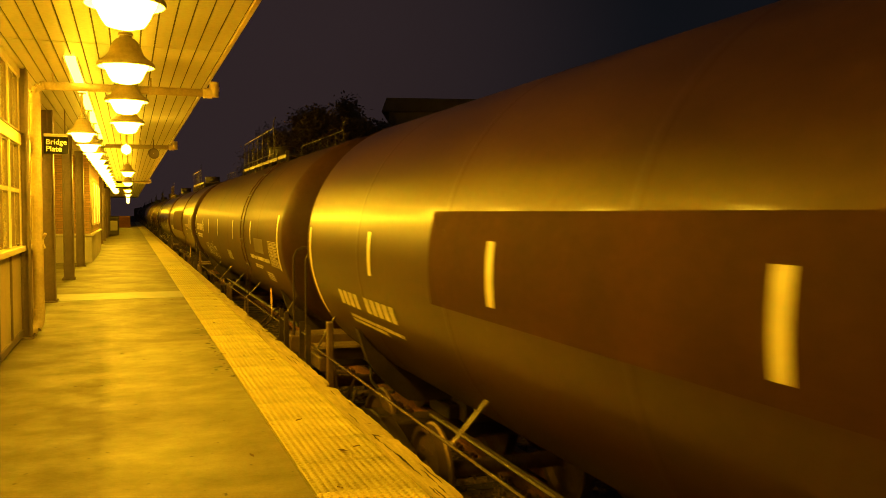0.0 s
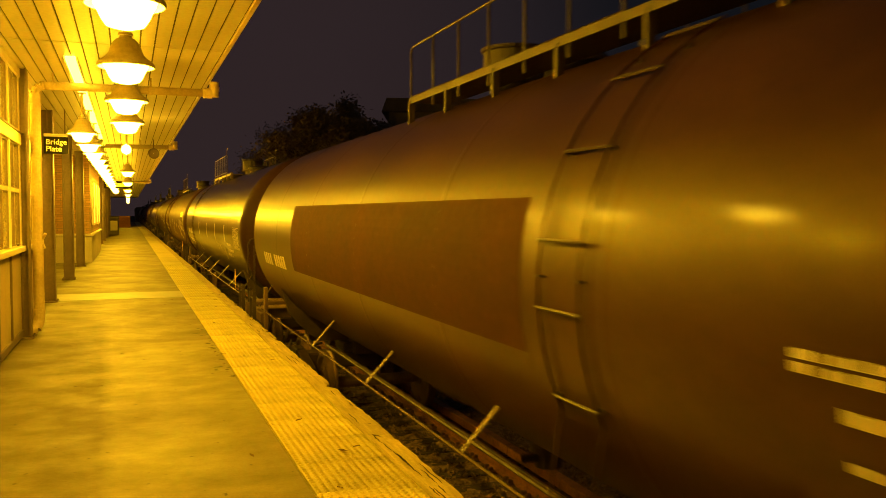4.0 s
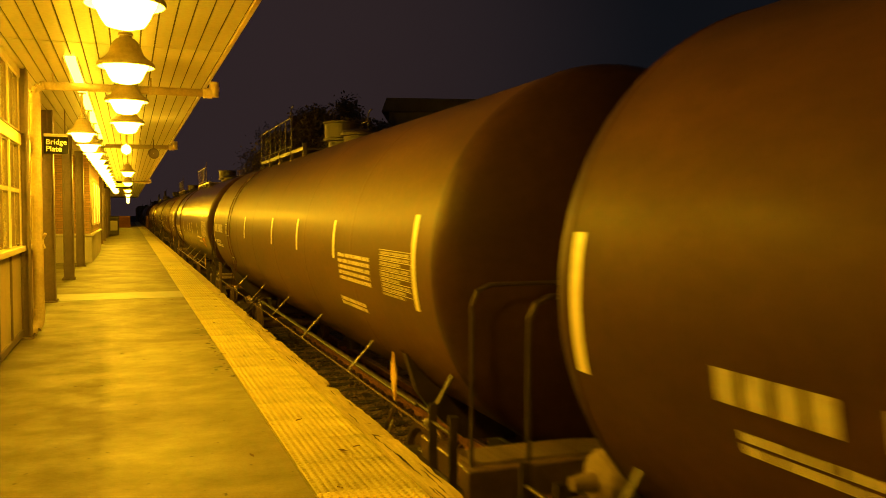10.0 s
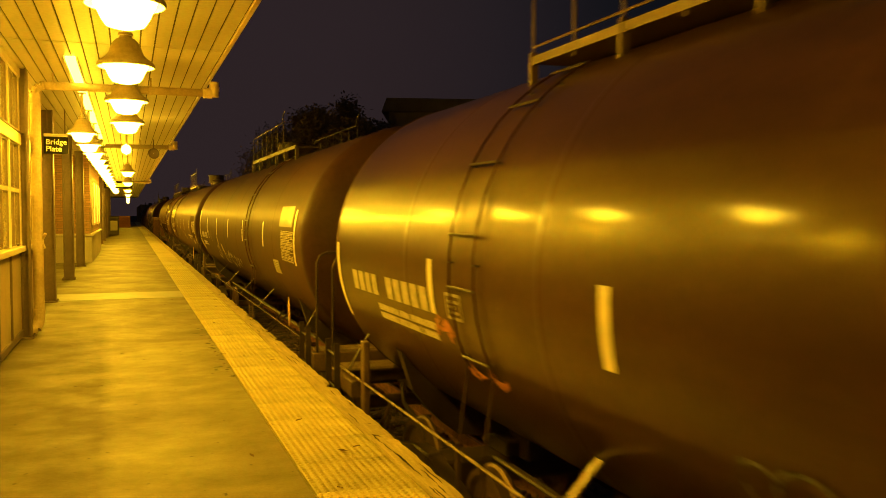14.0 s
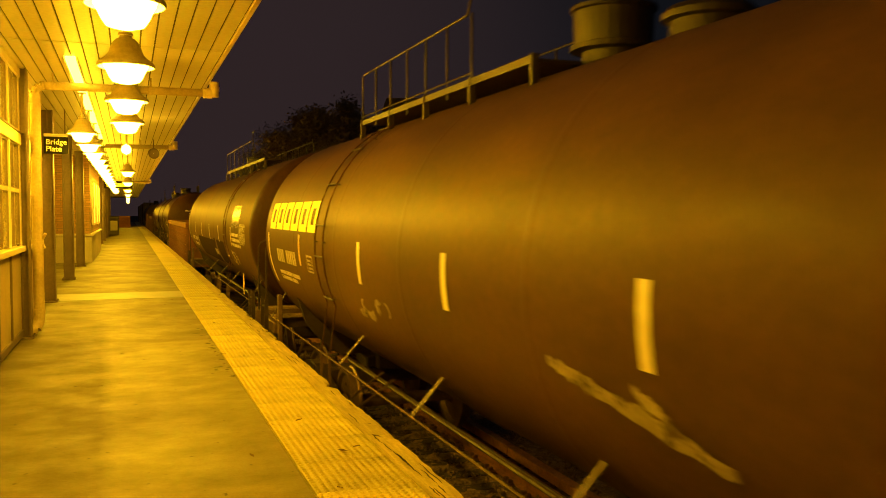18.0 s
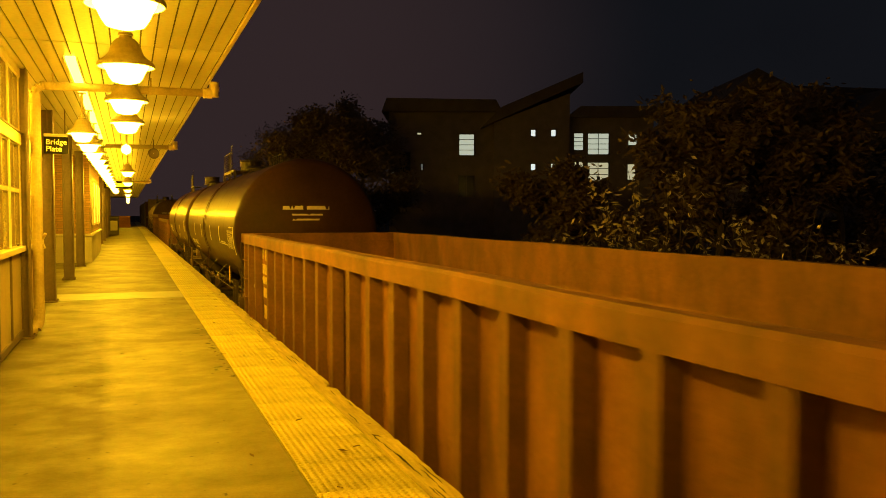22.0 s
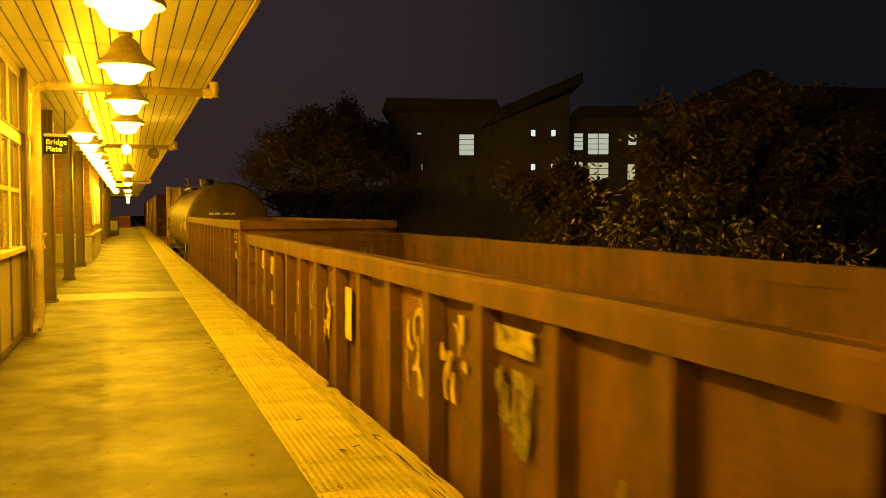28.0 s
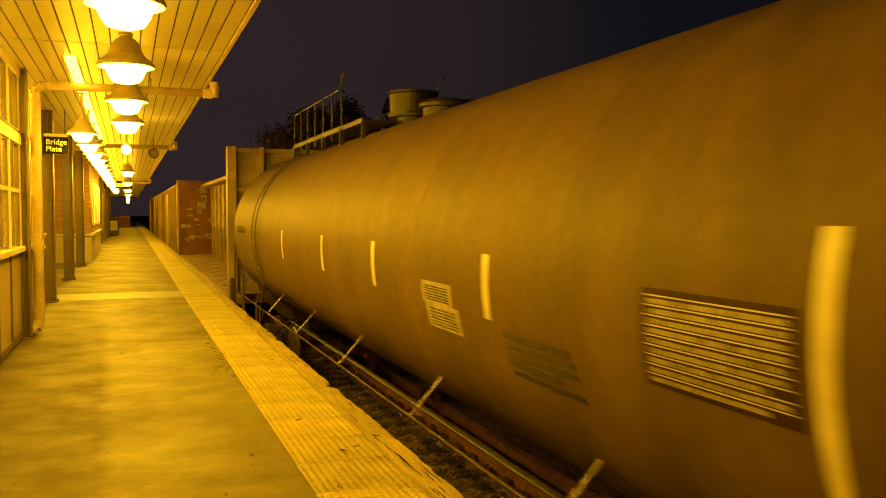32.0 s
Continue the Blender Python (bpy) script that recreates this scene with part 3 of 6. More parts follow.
def drain_pipe(y, x0, x1, z=3.33, fall=True, hangers=()):
    """Drain from the canopy's gutter, hung below the soffit, with a downspout at the wall."""
    ob = thing("drain_pipe", "painted drain pipe hung below the canopy soffit", "pipe", (0, y, 0))
    part("run", rod(new_bm(), (x0, 0, z), (x1, 0, z), 0.055, 16), PIPE, ob, smooth=True)
    bm = new_bm()
    lathe(bm, [(0.07, -0.06), (0.075, -0.05), (0.075, 0.05), (0.07, 0.06)], "X", (x1 - 0.06, 0, z), 16, True)
    rod(bm, (x1 + 0.03, 0, z - 0.05), (x1 + 0.03, 0, z + 0.16), 0.066, 16)
    lathe(bm, [(0.075, -0.03), (0.075, 0.03)], "Z", (x1 + 0.03, 0, z + 0.06), 16, True)
    part("outlet_elbow", bm, PIPE, ob)
    for x in hangers:
        bm = new_bm()
        rod(bm, (x, 0, z + 0.05), (x, 0, SOFFIT_Z), 0.012, 8)
        lathe(bm, [(0.062, -0.02), (0.066, -0.018), (0.066, 0.018), (0.062, 0.02)], "X", (x, 0, z), 16)
        part("hanger", bm, PIPE, ob)
    if fall:
        bm = new_bm()
        pts = [(x0, 0, z)] + [(x0 - 0.12 * math.sin(a), 0, z - 0.12 * (1 - math.cos(a))) for a in np.linspace(0.2, math.pi / 2, 7)]
        pipe(bm, pts, 0.06, 14)
        part("bend", bm, PIPE, ob, smooth=True)
        bm = new_bm()
        rod(bm, (x0 - 0.12, 0, z - 0.12), (x0 - 0.12, 0, 0.30), 0.068, 18)
        for zz in (0.32, 1.25, 2.35, 3.12):
            lathe(bm, [(0.070, -0.03), (0.076, -0.025), (0.076, 0.025), (0.070, 0.03)], "Z", (x0 - 0.12, 0, zz), 18)
        part("downspout", bm, PIPE, ob)
        bm = new_bm()
        pipe(bm, [(x0 - 0.12, 0, 0.30), (x0 - 0.125, -0.01, 0.18), (x0 - 0.16, -0.06, 0.09), (x0 - 0.24, -0.10, 0.07)], 0.074, 16)
        part("foot_shoe", bm, PIPE, ob, "cast shoe at the foot")
        bm = new_bm()
        box(bm, x0 - 0.26, x0 - 0.06, 0.03, 0.055, 1.22, 1.27)
        rod(bm, (x0 - 0.055, -0.02, 1.30), (x0 - 0.02, -0.06, 1.36), 0.02, 8)
        rod(bm, (x0 - 0.055, -0.02, 1.22), (x0 - 0.03, -0.05, 1.16), 0.016, 8)
        part("strap", bm, PIPE, ob)
    return ob


drain_pipe(12.55, -1.02, 1.14, hangers=(-0.92, 0.32))
drain_pipe(23.3, -0.52, 1.14, fall=False, hangers=(0.33,))
drain_pipe(50.5, -0.3, 1.14, fall=False, hangers=(0.33,))


def loudspeaker():
    ob = thing("loudspeaker", "round loudspeaker hung from the soffit", "loudspeaker", (0.63, 23.0, 3.14))
    part("horn", lathe(new_bm(), [(0.02, 0.02), (0.10, 0.0), (0.125, -0.06), (0.135, -0.07), (0.13, -0.08), (0.09, -0.05), (0.01, -0.045)], "Y", n=24), BROWN, ob)
    part("bracket", rod(new_bm(), (0, 0, 0.1), (0, 0, 0.36), 0.012), BROWN, ob)


loudspeaker()

# ---- station wall ----
WALL_X = -1.30
POST_Y = [12.30, 17.10, 22.75, 28.15, 42.5, 48.0, 53.5, 59.0, 64.5, 70.0]


def make_posts():
    for k, y in enumerate(POST_Y):
        wide = 0.06 if k == 0 else 0.105
        x = WALL_X + 0.02 if k == 0 else WALL_X - 0.08
        ob = thing("canopy_post", "dark brown steel canopy post on a base plate", "post", (x, y, 0), group="posts of the canopy")
        bm = new_bm()
        box(bm, -wide, wide, -0.012, 0.012, 0.0, SOFFIT_Z)
        for s in (-1, 1):
            box(bm, s * wide - 0.012, s * wide + 0.012, -0.10, 0.10, 0.0, SOFFIT_Z, 0.004)
        part("shaft", bm, BROWN, ob)
        bm = new_bm()
        box(bm, -wide - 0.05, wide + 0.05, -0.14, 0.14, 0.0, 0.018, 0.004)
        part("base_plate", bm, BROWN, ob)
        for sx in (-1, 1):
            for sy in (-1, 1):
                part("bolt", rod(new_bm(), (sx * (wide + 0.03), sy * 0.115, 0.018), (sx * (wide + 0.03), sy * 0.115, 0.045), 0.014, 6), BROWN, ob)


make_posts()


def shelter():
    """Glazed waiting room along the platform: panels below, windows above, lit inside."""
    wall = thing("wall_waiting_room", "glazed waiting room wall with cream frames and tan panels", "wall", (WALL_X, 0, 0), kind="structure")
    y_end = 14.75
    bays = [-5.0 + 1.08 * k for k in range(21)]
    bays = [y for y in bays if y < y_end] + [y_end]
    for a, b in zip(bays, bays[1:]):
        bm = new_bm()
        box(bm, -0.06, -0.02, a + 0.04, b - 0.04, 0.12, 1.13, 0.004)
        part("lower_panel", bm, PANEL, wall)
        bm = new_bm()
        box(bm, -0.08, 0.0, a - 0.035, a + 0.035, 0.04, 1.14, 0.004)
        part("stile", bm, BROWN, wall)
        bm = new_bm()
        box(bm, -0.09, 0.0, a - 0.045, a + 0.045, 1.21, SOFFIT_Z - 0.04, 0.005)
        part("mullion", bm, CREAM, wall)
        for z0, z1 in ((1.23, 1.90), (1.94, 2.50), (2.68, SOFFIT_Z - 0.12)):
            win = None
            bm = new_bm()
            box(bm, -0.05, -0.044, a + 0.05, b - 0.05, z0, z1)
            win = part("pane", bm, GLASS, wall)
            win.visible_shadow = False
            mid = (a + b) / 2
            for y0, y1 in ((a + 0.047, mid - 0.022), (mid + 0.022, b - 0.047)):
                bm = new_bm()
                for e0, e1, g0, g1 in ((y0, y0 + 0.016, z0, z1), (y1 - 0.016, y1, z0, z1), (y0 + 0.016, y1 - 0.016, z0, z0 + 0.016), (y0 + 0.016, y1 - 0.016, z1 - 0.016, z1)):
                    box(bm, -0.043, -0.018, e0, e1, g0, g1)
                part("glazing_bead", bm, BROWN, win, "dark bead round the glass")
        bm = new_bm()
        box(bm, -0.07, -0.015, a + 0.04, b - 0.04, 1.895, 1.945, 0.004)
        part("glazing_bar", bm, CREAM, wall)
        bm = new_bm()
        box(bm, -0.07, -0.02, (a + b) / 2 - 0.02, (a + b) / 2 + 0.02, 1.23, 2.51, 0.004)
        part("glazing_bar", bm, CREAM, wall)
        bm = new_bm()
        box(bm, -0.07, -0.02, (a + b) / 2 - 0.02, (a + b) / 2 + 0.02, 2.68, SOFFIT_Z - 0.1, 0.004)
        part("glazing_bar", bm, CREAM, wall)
    for name, z0, z1, x1, paint in (("bottom_rail", 0.03, 0.12, 0.0, BROWN), ("window_sill", 1.14, 1.21, 0.05, CREAM), ("transom", 2.51, 2.68, 0.012, CREAM), ("head_rail", SOFFIT_Z - 0.12, SOFFIT_Z - 0.002, 0.01, CREAM)):
        bm = new_bm()
        box(bm, -0.09, x1, -5.0, y_end, z0, z1, 0.006)
        part(name, bm, paint, wall)
    bm = new_bm()
    rod(bm, (0.02, -4.0, 2.66), (0.02, y_end, 2.66), 0.012, 8)
    part("conduit", bm, BROWN, wall)
    room = thing("room_behind", "plain lit room behind the windows", "room", (WALL_X, 0, 0), kind="structure")
    bm = new_bm()
    box(bm, -3.3, -3.2, -5.0, y_end, 0.0, SOFFIT_Z)
    part("back_wall", bm, PANEL, room)
    for y in (-5.0, y_end - 0.1):
        bm = new_bm()
        box(bm, -3.2, -0.1, y, y + 0.1, 0.0, SOFFIT_Z)
        part("end_wall", bm, CREAM, room)
    for y in (5.0, 8.5, 11.2, 14.1):
        ob = thing("room_light", "ceiling tube light inside the waiting room", "lamp", (WALL_X - 1.5, y, SOFFIT_Z - 0.09), group="lights of the waiting room")
        bm = new_bm()
        box(bm, -0.10, 0.10, -0.6, 0.6, -0.06, 0.0, 0.01)
        part("diffuser", bm, TUBE, ob)
        bm = new_bm()
        box(bm, -0.13, 0.13, -0.63, 0.63, 0.002, 0.085)
        part("tray", bm, CREAM, ob)
    for y in (7.2, 12.2):
        lamp_light("waiting_room_light", WALL_X - 1.5, y, SOFFIT_Z - 0.35, 240, 0.3)


shelter()


def brick_building():
    """Brick station house further along, with a stone base course."""
    ob = thing("station_house", "brown brick station house on a pale stone base", "building", (0, 0, 0))
    x0, x1, y0, y1 = -4.4, -1.12, 30.0, 39.5
    bm = new_bm()
    box(bm, x0, x1 - 0.05, y0 + 0.05, y1, 0.92, SOFFIT_Z)
    part("brick_wall", bm, BRICKS, ob)
    bm = new_bm()
    box(bm, x0, x1, y0, y1, 0.0, 0.86, 0.01)
    part("base_course", bm, STONE, ob)
    bm = new_bm()
    box(bm, x0, x1 + 0.05, y0 - 0.05, y1, 0.86, 0.95, 0.02)
    part("base_cap", bm, STONE, ob)
    for y in (31.5, 34.0, 36.5):
        bm = new_bm()
        box(bm, x1 - 0.06, x1 + 0.02, y, y + 1.1, 1.2, 2.7, 0.01)
        frame_part = part("window_frame", bm, CREAM, ob)
        bm = new_bm()
        box(bm, x1 + 0.021, x1 + 0.026, y + 0.08, y + 1.02, 1.28, 2.62)
        part("pane", bm, WINDOW_WARM, frame_part)
    bm = new_bm()
    box(bm, x0, x1 - 0.6, y1 + 0.02, 75.0, 0.0, SOFFIT_Z)
    part("rear_wall", bm, BRICKS, ob)


brick_building()


def sign(x0, x1, y, z0, z1, words, size, label):
    ob = thing("hanging_sign", label, "sign", (0, y, 0))
    bm = new_bm()
    box(bm, x0, x1, -0.025, 0.025, z0, z1, 0.004)
    part("board", bm, SIGN, ob)
    bm = new_bm()
    box(bm, x0, x1, -0.04, 0.04, z1 + 0.002, z1 + 0.055, 0.004)
    part("top_rail", bm, CREAM, ob)
    for x in (x0 + 0.05, x1 - 0.05):
        part("hanger", rod(new_bm(), (x, 0, z1 + 0.05), (x, 0, SOFFIT_Z), 0.010, 8), BROWN, ob)
    for k, word in enumerate(words):
        cu = bpy.data.curves.new("letters", "FONT")
        cu.body, cu.size, cu.extrude, cu.offset = word, size, 0.002, 0.002
        tmp = new("letters", cu)
        me = bpy.data.meshes.new_from_object(tmp.evaluated_get(bpy.context.evaluated_depsgraph_get()))
        bpy.data.objects.remove(tmp)
        me.materials.append(SIGN_TEXT)
        share("lettering", me, ob, Matrix.Translation((x0 + 0.03, -0.028, z1 - 0.135 - 0.125 * k)) @ pose(0, 0, 0, 90))
    return ob


sign(-1.40, -1.00, 16.85, 2.70, 3.00, ("Bridge", "Plate"), 0.135, "small dark hanging sign with pale words")
far_sign = sign(-1.00, 0.2, 41.0, 2.72, 3.05, (), 0.2, "long dark hanging sign with illegible lettering")
for k, (a, b) in enumerate(((-0.9, -0.72), (-0.6, 0.05))):
    bm = new_bm()
    box(bm, a, b, -0.03, -0.026, 2.80, 2.95)
    part("lettering", bm, SIGN_TEXT, far_sign, "pale bar of lettering")


def litter_bin():
    ob = thing("litter_bin", "square dark litter bin with a pale notice", "bin", (-0.98, 66.0, 0))
    bm = new_bm()
    box(bm, -0.32, 0.32, -0.32, 0.32, 0.05, 1.15, 0.02)
    part("body", bm, BIN, ob)
    bm = new_bm()
    box(bm, -0.36, 0.36, -0.36, 0.36, 1.15, 1.38, 0.05)
    part("lid", bm, BIN, ob)
    bm = new_bm()
    box(bm, -0.24, 0.24, -0.326, -0.322, 0.35, 1.05)
    part("notice", bm, SIGN_TEXT, ob, "pale notice")
    ob = thing("storage_box", "orange storage box far down the platform", "box", (-0.45, 100.0, 0))
    bm = new_bm()
    box(bm, -0.65, 0.65, -0.4, 0.4, 0.0, 1.15, 0.03)
    part("body", bm, CRATE, ob)
    bm = new_bm()
    box(bm, -0.68, 0.68, -0.43, 0.43, 1.15, 1.25, 0.03)
    part("lid", bm, CRATE, ob)


litter_bin()


def platform_litter():
    """Dead leaves and scraps blown on to the platform, and chipped spots by the strip."""
    rng = random.Random(8)
    for k in range(46):
        y = 4.8 + 16 * rng.random() ** 1.6
        x = rng.choice((rng.uniform(0.9, 1.75), rng.uniform(0.9, 1.75), rng.uniform(-1.2, 1.0)))
        s = rng.uniform(0.018, 0.05)
        bm = new_bm()
        vs = [bm.verts.new((s * a, s * b, c)) for a, b, c in ((-1, 0, 0.0), (-0.2, 0.35, 0.006), (0.9, 0.1, 0.002), (1.1, -0.05, 0.008), (0.1, -0.4, 0.004))]
        bm.faces.new(vs)
        leaf = part("dead_leaf", bm, LEAF_DEAD)
        leaf.matrix_basis = pose(x, y, 0.013, 0, 0, rng.uniform(0, 360))
        tagged(leaf, "small brown dead leaf on the platform", "leaf", "dead leaves on the platform")


platform_litter()


def concrete_chips():
    """Spalled flakes beside the warning strip, and cracks in the edge boards."""
    rng = random.Random(21)
    for k in range(40):
        y = rng.uniform(8.6, 12.6)
        x = 0.97 - 0.16 * rng.random() ** 2
        s = rng.uniform(0.012, 0.045)
        bm = new_bm()
        n = 6
        vs = [bm.verts.new((s * rng.uniform(0.5, 1.2) * math.cos(6.283 * i / n), s * 0.6 * rng.uniform(0.5, 1.2) * math.sin(6.283 * i / n), 0)) for i in range(n)]
        bm.faces.new(vs)
        chip = part("concrete_chip", bm, CHIP)
        chip.matrix_basis = pose(x, y, 0.002)
        tagged(chip, "dark spalled chip in the platform concrete", "chip", "chips beside the warning strip", kind="structure")
    for k in range(26):
        bm = new_bm()
        y = 4.4 + 9 * rng.random() ** 1.3
        x = rng.uniform(1.64, 1.76)
        length = rng.uniform(0.12, 0.5)
        prev = None
        for i in range(7):
            w = 0.004 * math.sin(math.pi * (i + 0.3) / 6.6) + 0.001
            xx = x + rng.uniform(-0.006, 0.006)
            cur = [bm.verts.new((xx + e * w, y + length * i / 6, 0.0065)) for e in (-1, 1)]
            if prev:
                bm.faces.new((prev[0], prev[1], cur[1], cur[0]))
            prev = cur
        crack = part("board_crack", bm, CHIP)
        tagged(crack, "dark split along the wooden edge board", "crack", "splits in the edge boards", kind="structure")


concrete_chips()

# ---- beyond the track ----
FWD = Vector((0.3466, 0.9380, 0.0)).normalized()
RIGHT = Vector((FWD.y, -FWD.x, 0))
GROUND_Z = RAIL - 0.45


def away(u, d, z):
    """A place d metres out along the camera's first heading and u metres to its right."""
    p = RIGHT * u + FWD * d
    return Vector((p.x, p.y, z))


HOUSE_TURN = math.degrees(math.atan2(RIGHT.y, RIGHT.x))


def window(house, u, z, w, h, y, lit, bars=(0, 0)):
    """A window: frame, glowing pane, and its bars."""
    bm = new_bm()
    for a, b, c, d in ((u - w / 2 - 0.05, u - w / 2, z - 0.05, z + h + 0.05), (u + w / 2, u + w / 2 + 0.05, z - 0.05, z + h + 0.05), (u - w / 2, u + w / 2, z - 0.05, z), (u - w / 2, u + w / 2, z + h, z + h + 0.05)):
        box(bm, a, b, y - 0.06, y + 0.02, c, d)
    win = part("window", bm, ROOF, house)
    bm = new_bm()
    box(bm, u - w / 2, u + w / 2, y - 0.02, y - 0.004, z, z + h)
    part("pane", bm, lit, win)
    for i in range(bars[0]):
        x = u - w / 2 + w * (i + 1) / (bars[0] + 1)
        part("bar", box(new_bm(), x - 0.02, x + 0.02, y - 0.05, y - 0.024, z, z + h), ROOF, win)
    for i in range(bars[1]):
        zz = z + h * (i + 1) / (bars[1] + 1)
        part("bar", box(new_bm(), u - w / 2, u + w / 2, y - 0.05, y - 0.024, zz - 0.02, zz + 0.02), ROOF, win)


def prism(bm, outline, y0, y1):
    """An upright slab: an outline of (u, z) pairs drawn out from y0 to y1."""
    a = [bm.verts.new((u, y0, z)) for u, z in outline]
    b = [bm.verts.new((u, y1, z)) for u, z in outline]
    n = len(outline)
    for i in range(n):
        bm.faces.new((a[i], a[(i + 1) % n], b[(i + 1) % n], b[i]))
    bm.faces.new(a[::-1])
    bm.faces.new(b)
    return bm


def houses():
    d = 50.0
    at = away(0, d, 0)
    flats = thing("apartment_house", "dark three-storey apartment house with a few lit windows", "house", at, HOUSE_TURN)
    part("wall", prism(new_bm(), ((-3.2, GROUND_Z), (3.2, GROUND_Z), (3.2, 7.6), (-3.2, 7.6)), 0.6, 12), HOUSE, flats)
    part("roof", prism(new_bm(), ((-3.6, 7.55), (3.5, 7.55), (3.1, 8.25), (-3.3, 8.35)), 0.1, 12.5), ROOF, flats)
    part("gable_wall", prism(new_bm(), ((3.0, GROUND_Z), (7.4, GROUND_Z), (7.4, 8.6), (3.0, 6.9)), 0.0, 11), HOUSE, flats)
    part("gable_roof", prism(new_bm(), ((2.2, 6.55), (8.1, 9.15), (8.1, 9.75), (3.4, 7.75)), -0.5, 11.5), ROOF, flats)
    part("stair_wall", prism(new_bm(), ((7.4, GROUND_Z), (12.5, GROUND_Z), (12.5, 7.3), (7.4, 7.3)), 0.8, 10), HOUSE, flats)
    part("stair_roof", prism(new_bm(), ((7.4, 7.28), (12.9, 7.28), (12.6, 7.9), (8.1, 7.9)), 0.4, 10.5), ROOF, flats)
    window(flats, 1.40, 5.03, 0.86, 1.22, 0.6, LIT, (0, 3))
    for u in (5.27, 6.45):
        for z in (6.10, 4.12):
            window(flats, u, z, 0.25, 0.36, 0.0, LIT_COOL)
    window(flats, 5.27, 2.15, 0.20, 0.38, 0.0, LIT_COOL)
    window(flats, 8.05, 5.35, 0.52, 0.98, 0.8, LIT, (0, 3))
    window(flats, 9.22, 5.10, 1.22, 1.22, 0.8, LIT, (1, 3))
    window(flats, 11.25, 5.65, 0.48, 0.60, 0.8, LIT, (0, 1))
    window(flats, 8.05, 3.60, 0.52, 1.05, 0.8, LIT_WARM, (0, 2))
    window(flats, 9.22, 3.55, 1.22, 1.05, 0.8, LIT_WARM, (1, 2))
    window(flats, 11.2, 3.6, 0.45, 0.9, 0.8, LIT_WARM, (0, 1))
    window(flats, 8.9, 2.48, 1.9, 0.14, 0.8, LIT_WARM)
    window(flats, -1.40, 6.25, 0.22, 0.10, 0.6, LIT_WARM)
    window(flats, -1.25, 4.15, 0.12, 0.36, 0.6, LIT_DIM)
    for u, z in ((-2.4, 4.0), (-2.4, 2.0), (1.4, 2.6)):
        window(flats, u, z, 0.9, 1.2, 0.6, HOUSE_GLASS, (1, 0))
    lamp = thing("wall_lamp", "tiny bright lamp on the apartment house", "lamp", away(-2.95, d - 0.3, 4.0), HOUSE_TURN)
    part("globe", lathe(new_bm(), [(0.01, -0.10), (0.09, -0.05), (0.09, 0.05), (0.01, 0.10)], n=10), LIT_WARM, lamp)
    part("bracket", box(new_bm(), -0.03, 0.03, 0.0, 0.9, 0.10, 0.14), ROOF, lamp)
    right = thing("gabled_house", "dark gabled house behind the shrubs", "house", away(0, 46, 0), HOUSE_TURN)
    part("wall", prism(new_bm(), ((14.5, GROUND_Z), (22.6, GROUND_Z), (22.6, 6.8), (14.5, 6.8)), 0.6, 12), HOUSE, right)
    part("roof", prism(new_bm(), ((14.0, 6.4), (22.9, 6.4), (21.4, 7.2), (16.9, 9.4), (14.6, 7.3)), 0.1, 12.5), ROOF, right)
    part("ridge_roof", prism(new_bm(), ((16.6, 7.0), (30.0, 6.6), (30.0, 8.9), (16.9, 9.3)), 5.0, 14.0), ROOF, right)
    part("wing_wall", prism(new_bm(), ((22.6, GROUND_Z), (30.0, GROUND_Z), (30.0, 6.2), (22.6, 6.2)), 0.8, 10), HOUSE, right)
    part("wing_roof", prism(new_bm(), ((21.3, 6.1), (31.0, 6.1), (31.0, 9.6), (24.1, 8.4)), 0.3, 10.5), ROOF, right)
    for u, z in ((16.5, 3.5), (19.0, 3.5), (20.5, 3.5), (25.0, 3.0), (27.0, 3.0)):
        window(right, u, z, 0.9, 1.2, 0.6 if u < 22 else 0.8, HOUSE_GLASS, (1, 0))


houses()


def leaf_mesh(count, spread, rng, size):
    """Small folded leaves scattered in clumps."""
    verts, faces = [], []
    for _ in range(count):
        c = spread()
        a, b = rng.uniform(0, 6.28), rng.uniform(-0.9, 0.9)
        along = np.array((math.cos(a) * math.cos(b), math.sin(a) * math.cos(b), math.sin(b))) * size * rng.uniform(0.6, 1.3)
        side = np.cross(along, (rng.uniform(-1, 1), rng.uniform(-1, 1), 1.0))
        side = side / (np.linalg.norm(side) + 1e-6) * size * 0.22
        k = len(verts)
        fold = np.array((0, 0, size * 0.10))
        verts += [tuple(c), tuple(c + along * 0.5 + side), tuple(c + along), tuple(c + along * 0.5 - side), tuple(c + along * 0.5 - fold)]
        faces += [(k, k + 1, k + 4), (k + 1, k + 2, k + 4), (k + 2, k + 3, k + 4), (k + 3, k, k + 4)]
    me = bpy.data.meshes.new("foliage")
    me.from_pydata(verts, [], faces)
    return me


